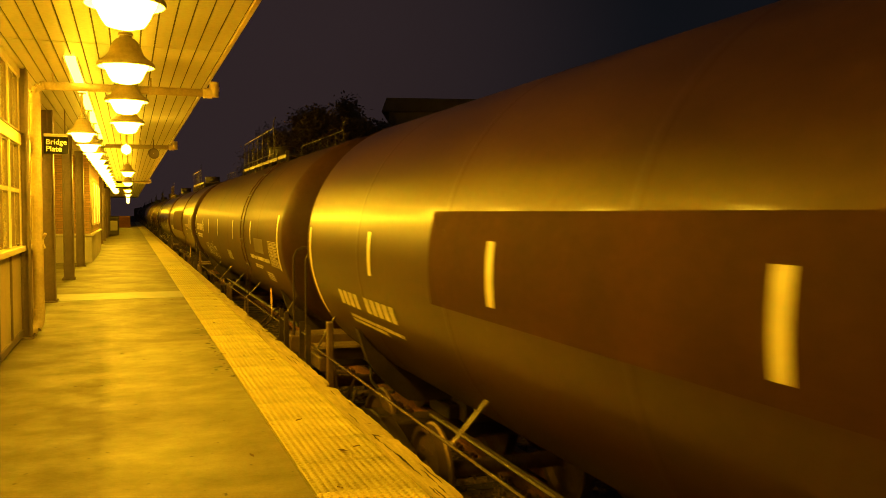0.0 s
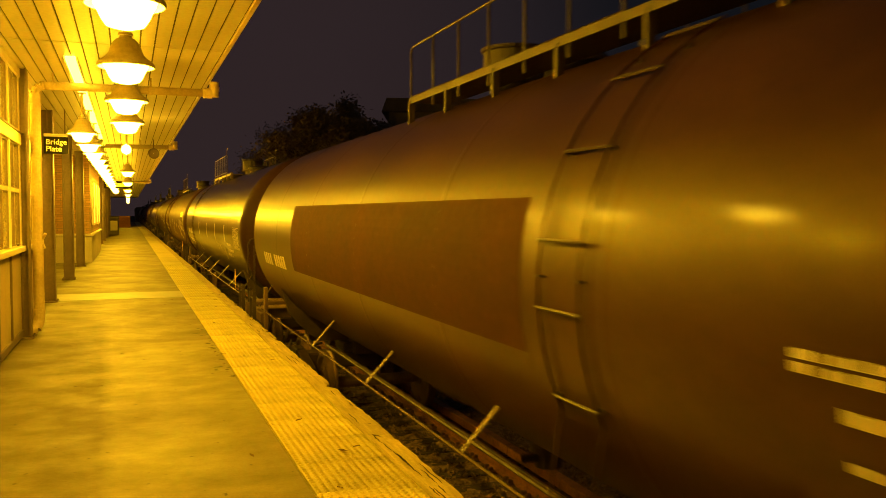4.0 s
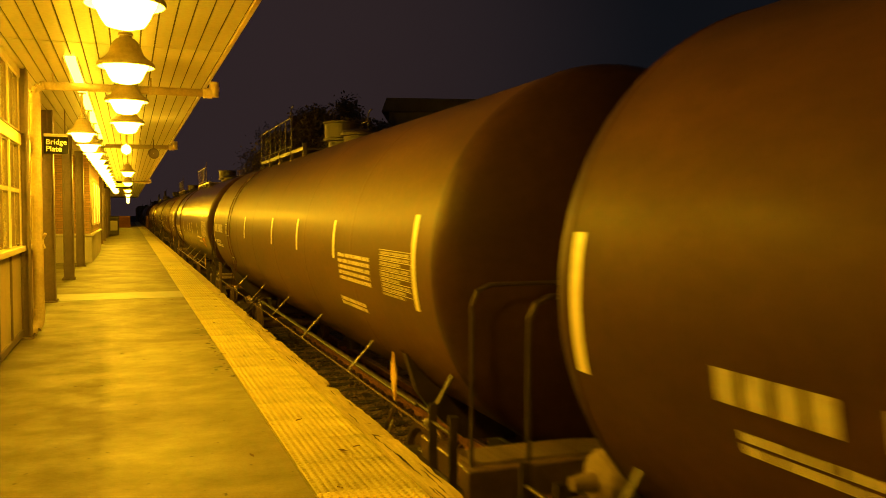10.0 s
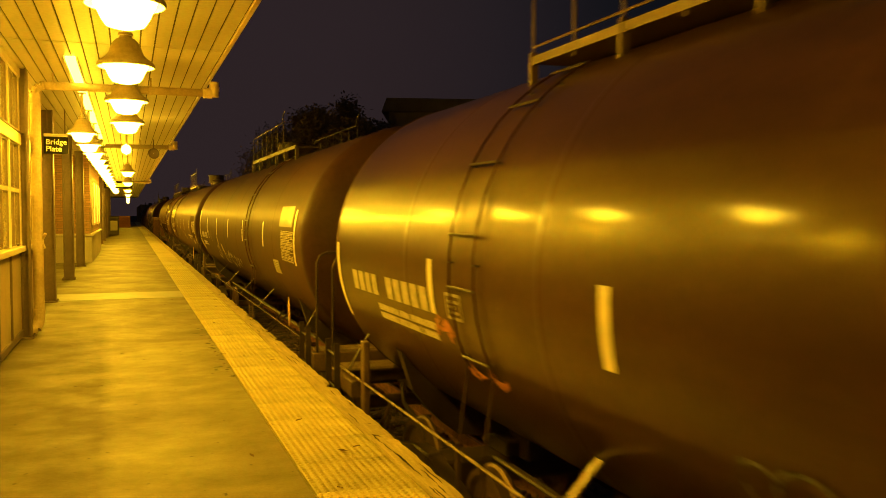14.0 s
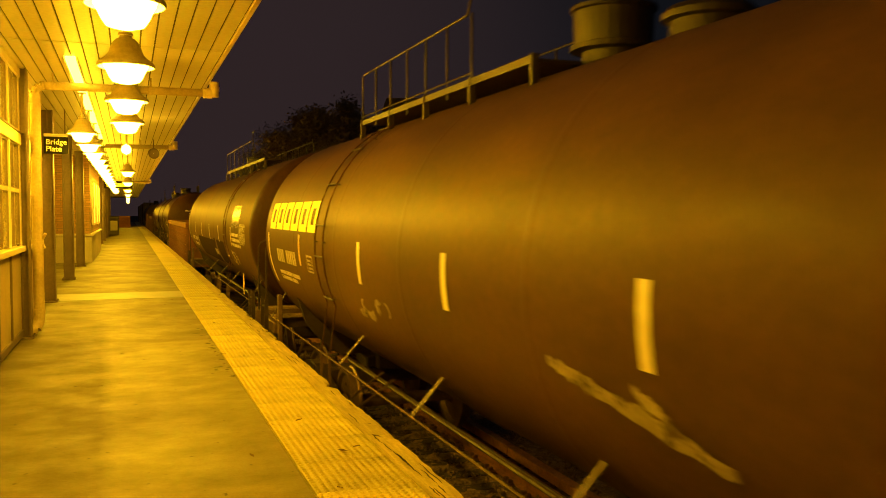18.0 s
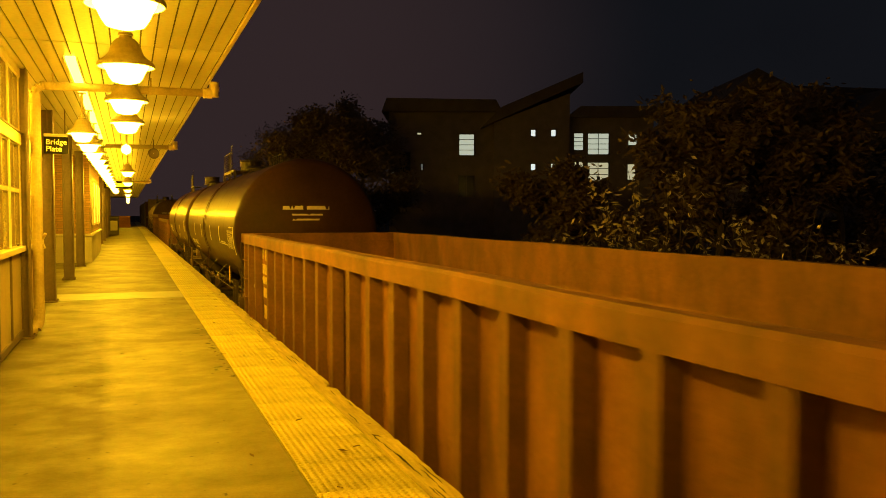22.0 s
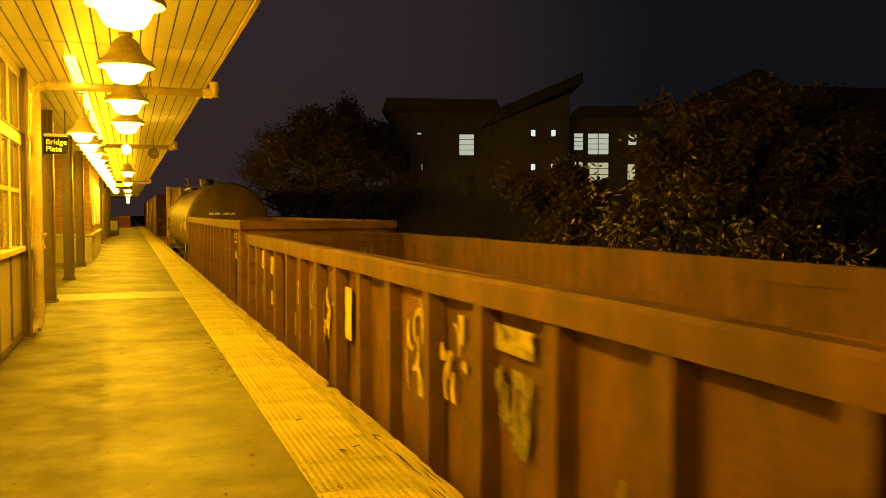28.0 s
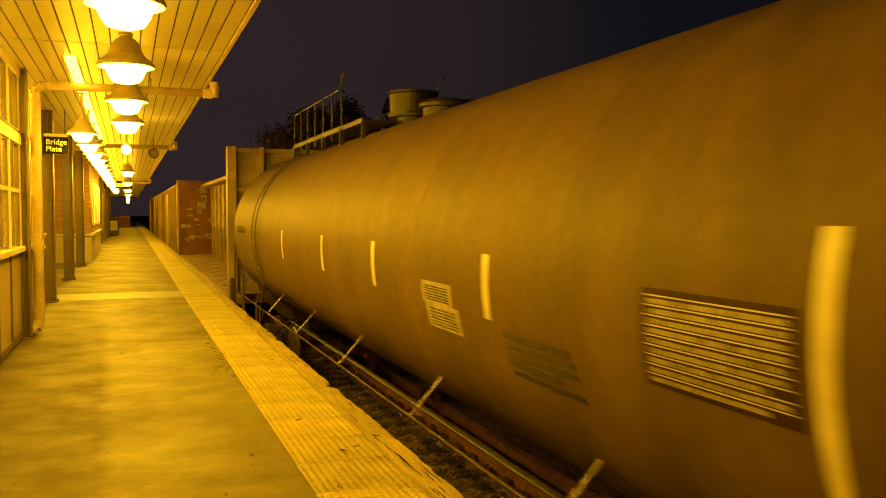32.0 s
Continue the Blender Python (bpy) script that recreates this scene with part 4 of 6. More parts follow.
def shrub(at, height, seed, stems=7, leaf=0.15, per=24):
    """Upright shrub: arching stems, each set with long leaves."""
    rng = random.Random(seed)
    ob = thing("shrub", "tall leafy shrub faintly lit by the platform lamps", "shrub", at, group="shrubs beyond the track")
    paths = []
    for k in range(stems):
        a = rng.uniform(0, 6.28)
        lean = rng.uniform(0.05, 0.38)
        h = height * rng.uniform(0.55, 1.0)
        pts = [np.array((0.25 * math.cos(a) + lean * h * math.cos(a) * t ** 1.4 + rng.uniform(-0.03, 0.03), 0.25 * math.sin(a) + lean * h * math.sin(a) * t ** 1.4, h * t)) for t in np.linspace(0, 1, 7)]
        paths.append(pts)
        bm = new_bm()
        for i in range(6):
            rod(bm, pts[i], pts[i + 1], 0.022 * (1 - i / 7), 5, 0.022 * (1 - (i + 1) / 7))
        part("stem", bm, BARK, ob)

    def spread():
        pts = rng.choice(paths)
        t = 6 * rng.random() ** 0.6
        i = min(5, int(t))
        c = pts[i] + (pts[i + 1] - pts[i]) * (t - i)
        return c + np.array((rng.gauss(0, 0.05), rng.gauss(0, 0.05), rng.gauss(0, 0.04)))
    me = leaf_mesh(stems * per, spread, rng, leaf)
    me.materials.append(LEAF_LIT)
    crown = new("crown", me)
    crown.parent = ob
    return ob


def tree(at, height, width, seed, leaves=9000, paint=None):
    """Tree: tapered trunk, limbs, and a crown of leaf clumps with gaps."""
    rng = random.Random(seed)
    ob = thing("tree", "dark leafy tree with an uneven crown", "tree", at, group="trees beyond the track")
    bm = new_bm()
    rod(bm, (0, 0, 0), (0.1, 0, height * 0.5), height * 0.028, 8, height * 0.016)
    rod(bm, (0.1, 0, height * 0.5), (0, 0.1, height * 0.9), height * 0.016, 8, 0.02)
    part("trunk", bm, BARK, ob)
    tips = []
    for k in range(16):
        a, z = rng.uniform(0, 6.28), height * rng.uniform(0.28, 0.85)
        reach = width * 0.5 * rng.uniform(0.5, 1.0) * (1.15 - abs(z / height - 0.5))
        tip = np.array((reach * math.cos(a), reach * math.sin(a), z + height * rng.uniform(0.05, 0.16)))
        part("limb", rod(new_bm(), (0.05, 0, z), tip, height * 0.009, 6, 0.015), BARK, ob)
        tips += [tip, tip * 0.7 + np.array((0, 0, z * 0.3)), np.array((0, 0, height * rng.uniform(0.7, 0.98)))]

    def spread():
        c = rng.choice(tips)
        s = width * 0.056
        return c + np.array((rng.gauss(0, s), rng.gauss(0, s), rng.gauss(0, s * 0.8)))
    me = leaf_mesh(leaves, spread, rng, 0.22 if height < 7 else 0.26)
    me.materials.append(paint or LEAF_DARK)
    crown = new("crown", me)
    crown.parent = ob
    return ob


def planting():
    rng = random.Random(12)
    # shrubs in a row beyond the track, out from the platform: (right, out, height)
    for k, (u, d, h) in enumerate(((2.0, 14.5, 3.4), (2.2, 14.0, 3.9), (2.4, 15.0, 4.1), (3.1, 14.3, 3.9), (3.9, 14.8, 4.6), (4.8, 13.8, 3.8), (5.0, 13.2, 4.5), (5.9, 13.5, 4.2), (6.6, 13.0, 3.6), (2.8, 15.5, 3.1), (3.5, 16.0, 4.2), (4.4, 16.2, 5.4))):
        shrub(away(u, d, GROUND_Z), h, 40 + k)
    for k, (u, d, h, w) in enumerate(((-7.5, 52, 9.4, 7.0), (-9.8, 60, 10.2, 8.0), (-6.6, 44, 8.6, 7.0), (-4.4, 46, 8.4, 6.0), (-5.6, 50, 9.8, 6.5), (6.3, 19.5, 6.0, 3.8), (7.6, 20.5, 6.4, 4.4), (9.3, 20.0, 5.8, 4.2), (11.8, 21, 5.2, 4.0), (3.2, 22, 4.6, 3.6), (13.8, 22, 5.4, 4.0), (-16.0, 85, 12, 9))):
        tree(away(u, d, GROUND_Z), h - GROUND_Z * 0, w, 80 + k)


planting()

# ---- freight cars ----
TANK_Z = 2.62         # height of a tank's axis over the rails
TANK_R = 1.50
MOVERS = []            # (thing, place along the track at 16 s)
WHEELS = []
SHARED = {}


def cached(key, build, material, smooth=False):
    """A mesh that several cars use, made once."""
    if key not in SHARED:
        bm = build()
        me = bpy.data.meshes.new(key[0])
        bm.to_mesh(me)
        bm.free()
        me.materials.append(material)
        if smooth:
            me.shade_smooth()
        SHARED[key] = me
    return SHARED[key]


def wheelset():
    bm = new_bm()
    for s in (-1, 1):
        prof = [(0.10, 0.10), (0.12, 0.05), (0.36, 0.03), (0.40, 0.07), (0.457, 0.07), (0.46, -0.02), (0.485, -0.04), (0.485, -0.065), (0.40, -0.065), (0.36, -0.01), (0.12, -0.05), (0.10, -0.08)]
        lathe(bm, [(r, s * (0.7525 + h)) for r, h in prof], "X", n=28, close=True)
        for k in range(6):
            a = k * math.pi / 3
            rod(bm, (s * 0.79, 0.24 * math.cos(a), 0.24 * math.sin(a)), (s * 0.805, 0.24 * math.cos(a), 0.24 * math.sin(a)), 0.03, 6)
    rod(bm, (-1.05, 0, 0), (1.05, 0, 0), 0.085, 12)
    return bm


def side_frame():
    """Cast side frame of a truck, along y, with its spring opening."""
    bm = new_bm()
    for s in (-1, 1):
        beam(bm, (0, 0.12 * s, 0.80), (0, 0.95 * s, 0.62), 0.14, 0.16)
        beam(bm, (0, 0.30 * s, 0.30), (0, 0.88 * s, 0.52), 0.14, 0.13)
        beam(bm, (0, 0.30 * s, 0.28), (0, 0.30 * s, 0.78), 0.14, 0.10)
        box(bm, -0.09, 0.09, 0.89 * s - 0.16, 0.89 * s + 0.16, 0.36, 0.66, 0.02)
        lathe(bm, [(0.09, -0.14), (0.10, -0.12), (0.10, -0.05)], "X", (0, 0.89 * s, 0.46), 14, True)
    box(bm, -0.08, 0.08, -0.34, 0.34, 0.24, 0.34, 0.02)
    box(bm, -0.08, 0.08, -0.2, 0.2, 0.76, 0.88, 0.02)
    for y in (-0.14, 0, 0.14):
        lathe(bm, [(0.055 + 0.012 * (k % 2), 0.34 + 0.026 * k) for k in range(12)], "Z", (0, y, 0), 10)
    return bm


def rigging(y0):
    """Brake rods, levers and a hanging hose beside a truck."""
    bm = new_bm()
    pipe(bm, [(-1.12, y0 - 1.7, 0.62), (-1.16, y0 - 0.9, 0.44), (-1.16, y0 + 0.9, 0.44), (-1.12, y0 + 1.7, 0.66)], 0.016, 6)
    pipe(bm, [(-0.9, y0 + 1.5, 0.95), (-1.0, y0 + 1.62, 0.62), (-0.9, y0 + 1.8, 0.48), (-0.78, y0 + 1.95, 0.7)], 0.022, 6)
    return bm


def truck(car, y):
    """A two-axle truck under a car: bolster > side frames, wheel sets."""
    bol = share("truck", cached(("truck_bolster",), lambda: box(box(new_bm(), -1.1, 1.1, -0.2, 0.2, 0.55, 0.80, 0.03), -0.35, 0.35, -0.3, 0.3, 0.80, 0.95, 0.02), FRAME), car, pose(0, y, 0))
    for s in (-1, 1):
        share("side_frame", cached(("side_frame",), side_frame, FRAME), bol, pose(s * 1.0, 0, 0, 0, 0, 0 if s > 0 else 180))
    share("brake_rigging", cached(("rigging",), lambda: rigging(0), FRAME_LIGHT), bol)
    for dy in (-0.89, 0.89):
        WHEELS.append((share("wheel_set", cached(("wheel_set",), wheelset, WHEEL), bol, pose(0, dy, 0.46)), dy))
    return bol


def coupler_mesh():
    bm = new_bm()
    box(bm, -0.08, 0.08, -0.1, 0.42, 0.80, 0.96, 0.02)
    box(bm, -0.17, 0.17, 0.38, 0.62, 0.74, 1.02, 0.03)
    box(bm, -0.19, -0.05, 0.60, 0.74, 0.76, 1.00, 0.03)
    pipe(bm, [(0.3, 0.1, 0.85), (0.34, 0.3, 0.65), (0.25, 0.5, 0.5), (0.12, 0.66, 0.55)], 0.025, 8)
    return bm


def patch(bm, half, d0, d1, a0, a1, r=TANK_R, off=0.005, n=6, zc=TANK_Z):
    """A thin curved plate on a tank's platform side: from d0 to d1 behind the rear rim, between the angles a0 and a1 over the level."""
    rows = []
    for i in range(n + 1):
        a = radians(a0 + (a1 - a0) * i / n)
        rows.append([bm.verts.new((-(r + off) * math.cos(a), half - d, zc + (r + off) * math.sin(a))) for d in (d0, d1)])
    for p, q in zip(rows, rows[1:]):
        bm.faces.new((p[0], p[1], q[1], q[0]))
    return bm


def on_tank(half, d, a, r=TANK_R, off=0.0, zc=TANK_Z, side=-1):
    a = radians(a)
    return Vector((side * (r + off) * math.cos(a), half - d, zc + (r + off) * math.sin(a)))


def tank_shell(length, r, seams):
    bm = new_bm()
    half = length / 2
    prof = [(r, -half)]
    for k in range(1, seams):
        y = -half + length * k / seams
        prof += [(r, y - 0.05), (r, y - 0.012), (r + 0.003, y), (r, y + 0.012), (r, y + 0.05)]
    prof.append((r, half))
    return lathe(bm, prof, "Y", (0, 0, TANK_Z), 72)


def tank_head(r, sign, depth):
    prof = [(r, 0), (r + 0.006, sign * 0.01), (r, sign * 0.03)]
    prof += [(r - 0.22 + 0.22 * math.cos(q), sign * (0.03 + 0.22 * math.sin(q))) for q in np.linspace(0.12, math.pi / 3, 7)]
    prof += [(max(0.002, (r - 0.11) * q), sign * (0.03 + depth - (depth - 0.19) * q * q)) for q in np.linspace(0.95, 0, 10)]
    return lathe(new_bm(), prof, "Y", (0, 0, 0), 72)


def stringer(half, dd, r, a_top=62, a_low=-25):
    """One side of a ladder, a bent flat bar round the tank; its foot is on the side handrail."""
    bm = new_bm()
    pts = [on_tank(half, dd, a_top + (a_low - a_top) * i / 12, r, 0.03) for i in range(13)]
    pts.append(Vector((-1.46, half - dd, 1.41)))
    rows = []
    for i, p in enumerate(pts):
        out = Vector((p.x, 0, p.z - TANK_Z)).normalized() * 0.008
        rows.append([bm.verts.new(p + o + Vector((0, e, 0))) for o, e in ((out, -0.005), (out, 0.005), (-out, 0.005), (-out, -0.005))])
    for p, q in zip(rows, rows[1:]):
        for k in range(4):
            bm.faces.new((p[k], p[(k + 1) % 4], q[(k + 1) % 4], q[k]))
    return bm


def ladder_on_tank(car, half, d, r, paint):
    lad = share("ladder", cached(("stringer", half, d - 0.21, r, paint.name), lambda: stringer(half, d - 0.21, r), paint), car)
    share("stringer", cached(("stringer", half, d + 0.21, r, paint.name), lambda: stringer(half, d + 0.21, r), paint), lad)
    for a in (-22, -4, 9, 27, 45, 60):
        p = on_tank(half, d, a, r, 0.035)
        share("rung", cached(("rung",), lambda: rod(new_bm(), (0, -0.22, 0), (0, 0.22, 0), 0.010, 6), FRAME), lad, pose(*p))
    for e in (-0.21, 0.21):
        share("ladder_leg", cached(("ladder_leg",), lambda: beam(new_bm(), (-1.46, 0, 1.41), (-1.46, 0, 0.42), 0.03, 0.012), FRAME_LIGHT), lad, pose(0, half - d - e, 0))
        share("ladder_brace", cached(("ladder_brace",), lambda: beam(new_bm(), (-1.45, 0, 0.62), (-0.95, -0.75, 1.28), 0.045, 0.012), FRAME_LIGHT), lad, pose(0, half - d - e, 0))
    for z in (0.46, 0.78, 1.10):
        share("rung", cached(("step",), lambda: rod(new_bm(), (0, -0.215, 0), (0, 0.215, 0), 0.012, 6), FRAME_LIGHT), lad, pose(-1.46, half - d, z))
    for a in (52, 27, 2, -22):
        for e in (-0.21, 0.21):
            share("stand_off", cached(("stand_off", a, r), lambda: beam(new_bm(), on_tank(0, 0, a, r, -0.01), on_tank(0, 0, a, r, 0.035), 0.03, 0.012), FRAME), lad, pose(0, half - d - e, 0))
    return lad


def top_walkway(car, y0, y1, r, side, paint, lift=0.20):
    """Grated walkway with a toe board on brackets, and its rail on posts, beside the valve housing."""
    x = side * 0.72
    zt = TANK_Z + math.sqrt(r * r - 0.72 ** 2)

    def deck():
        bm = new_bm()
        box(bm, min(x, x - side * 0.40), max(x, x - side * 0.40), y0, y1, zt + lift, zt + lift + 0.025)
        return bm

    def toe():
        return box(new_bm(), min(x, x + side * 0.02), max(x, x + side * 0.02), y0, y1, zt + lift - 0.01, zt + lift + 0.05)
    key = (round(y0, 2), round(y1, 2), r, side, lift)
    way = share("top_walkway", cached(("deck", paint.name, *key), deck, paint), car)
    share("toe_board", cached(("toe", paint.name, *key), toe, paint), way)
    k = max(2, round((y1 - y0) / 1.1))
    for i in range(k + 1):
        share("stay", cached(("stay", paint.name, side, r), lambda: beam(new_bm(), (x, 0, zt - 0.03), (x, 0, zt + 0.22), 0.06, 0.03), paint), way, pose(0, y0 + (y1 - y0) * i / k, 0))

    def guard():
        bm = new_bm()
        top, low = y1, y0 + 0.25 * (y1 - y0)
        pipe(bm, [(x, top, zt + 0.22), (x, top, zt + 0.72), (x, top - 0.05, zt + 0.77), (x, low + 0.1, zt + 0.77), (x, low, zt + 0.92), (x, low - 0.20, zt + 0.96)], 0.012, 8)
        rod(bm, (x, top, zt + 0.26), (x, low, zt + 0.26), 0.010, 6)
        return bm
    rail = share("top_rail", cached(("guard", paint.name, *key), guard, paint), car)
    for i in range(6):
        y = y1 - 0.75 * (y1 - y0) * (i + 1) / 6
        share("post", cached(("post", paint.name, side, r), lambda: rod(new_bm(), (x, 0, zt + 0.1), (x, 0, zt + 0.77), 0.013, 8), paint), rail, pose(0, y, 0))


def housing(y, r):
    bm = new_bm()
    z = TANK_Z + r
    lathe(bm, [(0.24, -0.08), (0.24, 0.10), (0.33, 0.11), (0.33, 0.15), (0.30, 0.16), (0.31, 0.40), (0.33, 0.41), (0.33, 0.44), (0.02, 0.46)], "Z", (0, y, z), 28, True)
    return bm


def manway(y, r):
    """Round manway beside the housing, with hinge lugs and eye bolts."""
    bm = new_bm()
    z = TANK_Z + r
    lathe(bm, [(0.25, -0.08), (0.25, 0.10), (0.30, 0.11), (0.30, 0.15), (0.26, 0.19), (0.10, 0.22), (0.02, 0.225)], "Z", (0, y, z), 24, True)
    return bm


def end_frame(half, sign):
    """End walkway, its sill and the arched grab rail, at one end of a tank car."""
    bm = new_bm()
    y0, y1 = half - 0.35, half + 0.62
    box(bm, -1.48, 1.48, sign * y1 - 0.05, sign * y1 + 0.05, 1.12, 1.34, 0.01)
    for s in (-1, 1):
        box(bm, s * 1.40 - 0.05, s * 1.40 + 0.05, min(sign * y0, sign * y1), max(sign * y0, sign * y1), 1.16, 1.32, 0.01)
    return bm


def end_rail(half, sign):
    bm = new_bm()
    y = sign * (half + 0.58)
    pipe(bm, [(-1.42, y, 1.1), (-1.42, y, 2.40), (-1.38, y, 2.49), (-1.29, y, 2.53), (1.29, y, 2.53), (1.38, y, 2.49), (1.42, y, 2.40), (1.42, y, 1.1)], 0.015, 8)
    return bm


def end_ladder(half, sign):
    bm = new_bm()
    for dy in (0.05, 0.45):
        beam(bm, (-1.50, sign * (half + dy), 0.42), (-1.50, sign * (half + dy), 1.65), 0.06, 0.02)
    for k in range(4):
        rod(bm, (-1.50, sign * (half + 0.05), 0.5 + 0.34 * k), (-1.50, sign * (half + 0.45), 0.5 + 0.34 * k), 0.014, 6)
    return bm


def side_rail(half):
    bm = new_bm()
    rod(bm, (-1.46, -half - 0.1, 1.41), (-1.46, half + 0.1, 1.41), 0.012, 8)
    return bm


def saddle(r):
    """Bolster web that carries the tank over the truck."""
    bm = new_bm()
    n = 16
    outer, inner = [], []
    for i in range(n + 1):
        a = radians(213 + 114 * i / n)
        inner.append(((r + 0.01) * math.cos(a), TANK_Z + (r + 0.01) * math.sin(a)))
        outer.append(((r + 0.01) * math.cos(a), max(0.97, TANK_Z + (r + 0.35) * math.sin(a)) if 0 < i < n else TANK_Z + (r + 0.05) * math.sin(a)))
    fr = []
    for y in (-0.06, 0.06):
        fr.append(([bm.verts.new((x, y, z)) for x, z in inner], [bm.verts.new((x, y, z)) for x, z in outer]))
    for (i0, o0) in fr:
        for k in range(n):
            bm.faces.new((i0[k], i0[k + 1], o0[k + 1], o0[k]))
    for k in range(n):
        bm.faces.new((fr[0][1][k], fr[0][1][k + 1], fr[1][1][k + 1], fr[1][1][k]))
    return bm


def text_line(half, d0, d1, a0, a1, r, seed):
    """One line of lettering too small to read: short bars of uneven height, set like words."""
    rng = random.Random(seed)
    bm = new_bm()
    tall = radians(abs(a1 - a0)) * r
    w = max(0.022, min(0.07, tall * 0.75))
    am = a0 + (a1 - a0) * 0.07

    def foot(d):
        return [bm.verts.new(on_tank(half, d, a, r, 0.006)) for a in (a0, am)]
    d = d0
    left = foot(d)
    while d < d1 - w * 0.5:
        e = min(d1, d + w * rng.uniform(0.7, 1.0))
        right = foot(e)
        up = a1 - (a1 - a0) * rng.choice((0, 0, 0, 0.12))
        tops = [bm.verts.new(on_tank(half, x, up, r, 0.006)) for x in (d, e)]
        bm.faces.new((left[0], right[0], right[1], tops[1], tops[0], left[1]))
        d = e + w * (0.9 if rng.random() < 0.12 else 0.16)
        left = foot(d)
        bm.faces.new((right[0], left[0], left[1], right[1]))
    return bm


def block(car, half, d0, d1, a0, a1, rows, r, seed=0, fill=0.6, paint=None, label="pale stencilled line"):
    """Lines of lettering, one part a line."""
    rng = random.Random(seed)
    step = (a1 - a0) / rows
    for k in range(rows):
        end = d1 - (d1 - d0) * (rng.uniform(0, 0.35) if rng.random() < 0.3 else 0)
        part("stencil_line", text_line(half, d0, end, a0 + step * k, a0 + step * (k + fill), r, seed + k), paint or STENCIL, car, label)


def glyphs(car, half, d0, d1, a0, a1, count, r, seed=0, paint=None, gap=None, label="pale stencilled block"):
    """A row of plain blocks in place of characters; big ones are hollow."""
    w = (d1 - d0) / count
    h = a1 - a0
    for k in range(count):
        if k == gap:
            continue
        s = d0 + w * k
        e = s + w * (0.86 if h > 10 else 0.74)
        bm = new_bm()
        if h > 10:
            t = w * 0.27
            patch(bm, half, s, s + t, a0, a1, r, 0.006, 6)
            patch(bm, half, e - t, e, a0, a1, r, 0.006, 6)
            for q in (0.0, 0.76):
                patch(bm, half, s + t, e - t, a0 + h * q, a0 + h * (q + 0.24), r, 0.006, 2)
        else:
            patch(bm, half, s, e, a0, a1, r, 0.006, 3)
        part("lettering_block", bm, paint or STENCIL_SOFT, car, label)


def head_line(car, half, r, x0, x1, z0, z1, seed, depth=0.52):
    """A line of lettering on the front head of a tank."""
    rng = random.Random(seed)
    bm = new_bm()
    n = max(4, int((x1 - x0) / 0.03))
    prev = None
    for i in range(n + 1):
        x = x0 + (x1 - x0) * i / n
        k = 0.1 if rng.random() < 0.16 else rng.uniform(0.8, 1.0)
        cur = []
        for z in (z0, z0 + (z1 - z0) * k):
            q = (x * x + (z - TANK_Z) ** 2) / (r - 0.11) ** 2
            cur.append(bm.verts.new((x, -half - 0.038 - depth + (depth - 0.19) * q, z)))
        if prev:
            bm.faces.new((prev[0], cur[0], cur[1], prev[1]))
        prev = cur
    part("stencil_line", bm, STENCIL, car, "pale lettering on the tank head")


def scrawl(half, d0, d1, a0, a1, r, seed, bold=False):
    """Quick strokes of spray paint, bent and of uneven width, drawn like loose letters."""
    rng = random.Random(seed)
    n = int((d1 - d0) / (0.18 if bold else 0.24)) + 2
    for k in range(n):
        bm = new_bm()
        cd, ca = d0 + (d1 - d0) * (k + 0.5) / n + rng.uniform(-0.08, 0.08), (a0 + a1) / 2 + rng.uniform(-0.16, 0.16) * (a1 - a0)
        rd, ra = rng.uniform(0.10, 0.24), abs(a1 - a0) / 2 * rng.uniform(0.55, 0.95)
        start, sweep = rng.uniform(0, 6.28), rng.uniform(0.9, 2.6) if bold else rng.uniform(2.4, 5.6)
        tilt, wide = rng.uniform(-0.012, 0.012), rng.choice((0.035, 0.05, 0.075)) if bold else rng.choice((0.016, 0.02, 0.028))
        last = None
        for i in range(17):
            t = start + sweep * i / 16
            w = wide * (0.35 + math.sin(math.pi * (i + 0.4) / 17)) * rng.uniform(0.8, 1.2)
            dx, ay = math.cos(t), math.sin(t)
            p = on_tank(half, cd + rd * dx + tilt * ra * ay, ca + ra * ay, r, 0.007 + 0.0012 * (k % 5))
            q = on_tank(half, cd + (rd + w) * dx + tilt * ra * ay, ca + (ra + w * 38) * ay, r, 0.007 + 0.0012 * (k % 5))
            cur = (bm.verts.new(p), bm.verts.new(q))
            if last:
                bm.faces.new((last[0], last[1], cur[1], cur[0]))
            last = cur
        yield bm


def sprayed_patch(half, d0, d1, a0, a1, wide, r, seed):
    """A filled, ragged area of spray paint that runs aslant from a0 to a1, wide degrees high at its thickest."""
    rng = random.Random(seed)
    bm = new_bm()
    last = None
    for i in range(19):
        t = i / 18
        mid = a0 + (a1 - a0) * t + rng.uniform(-0.5, 0.5)
        tall = wide * (0.25 + 0.75 * math.sin(math.pi * (0.12 + 0.80 * t))) * rng.uniform(0.75, 1.1)
        cur = [bm.verts.new(on_tank(half, d0 + (d1 - d0) * t, mid + tall * (0.5 - q / 4), r, 0.0085)) for q in range(5)]
        if last:
            for q in range(4):
                bm.faces.new((last[q], last[q + 1], cur[q + 1], cur[q]))
        last = cur
    return bm


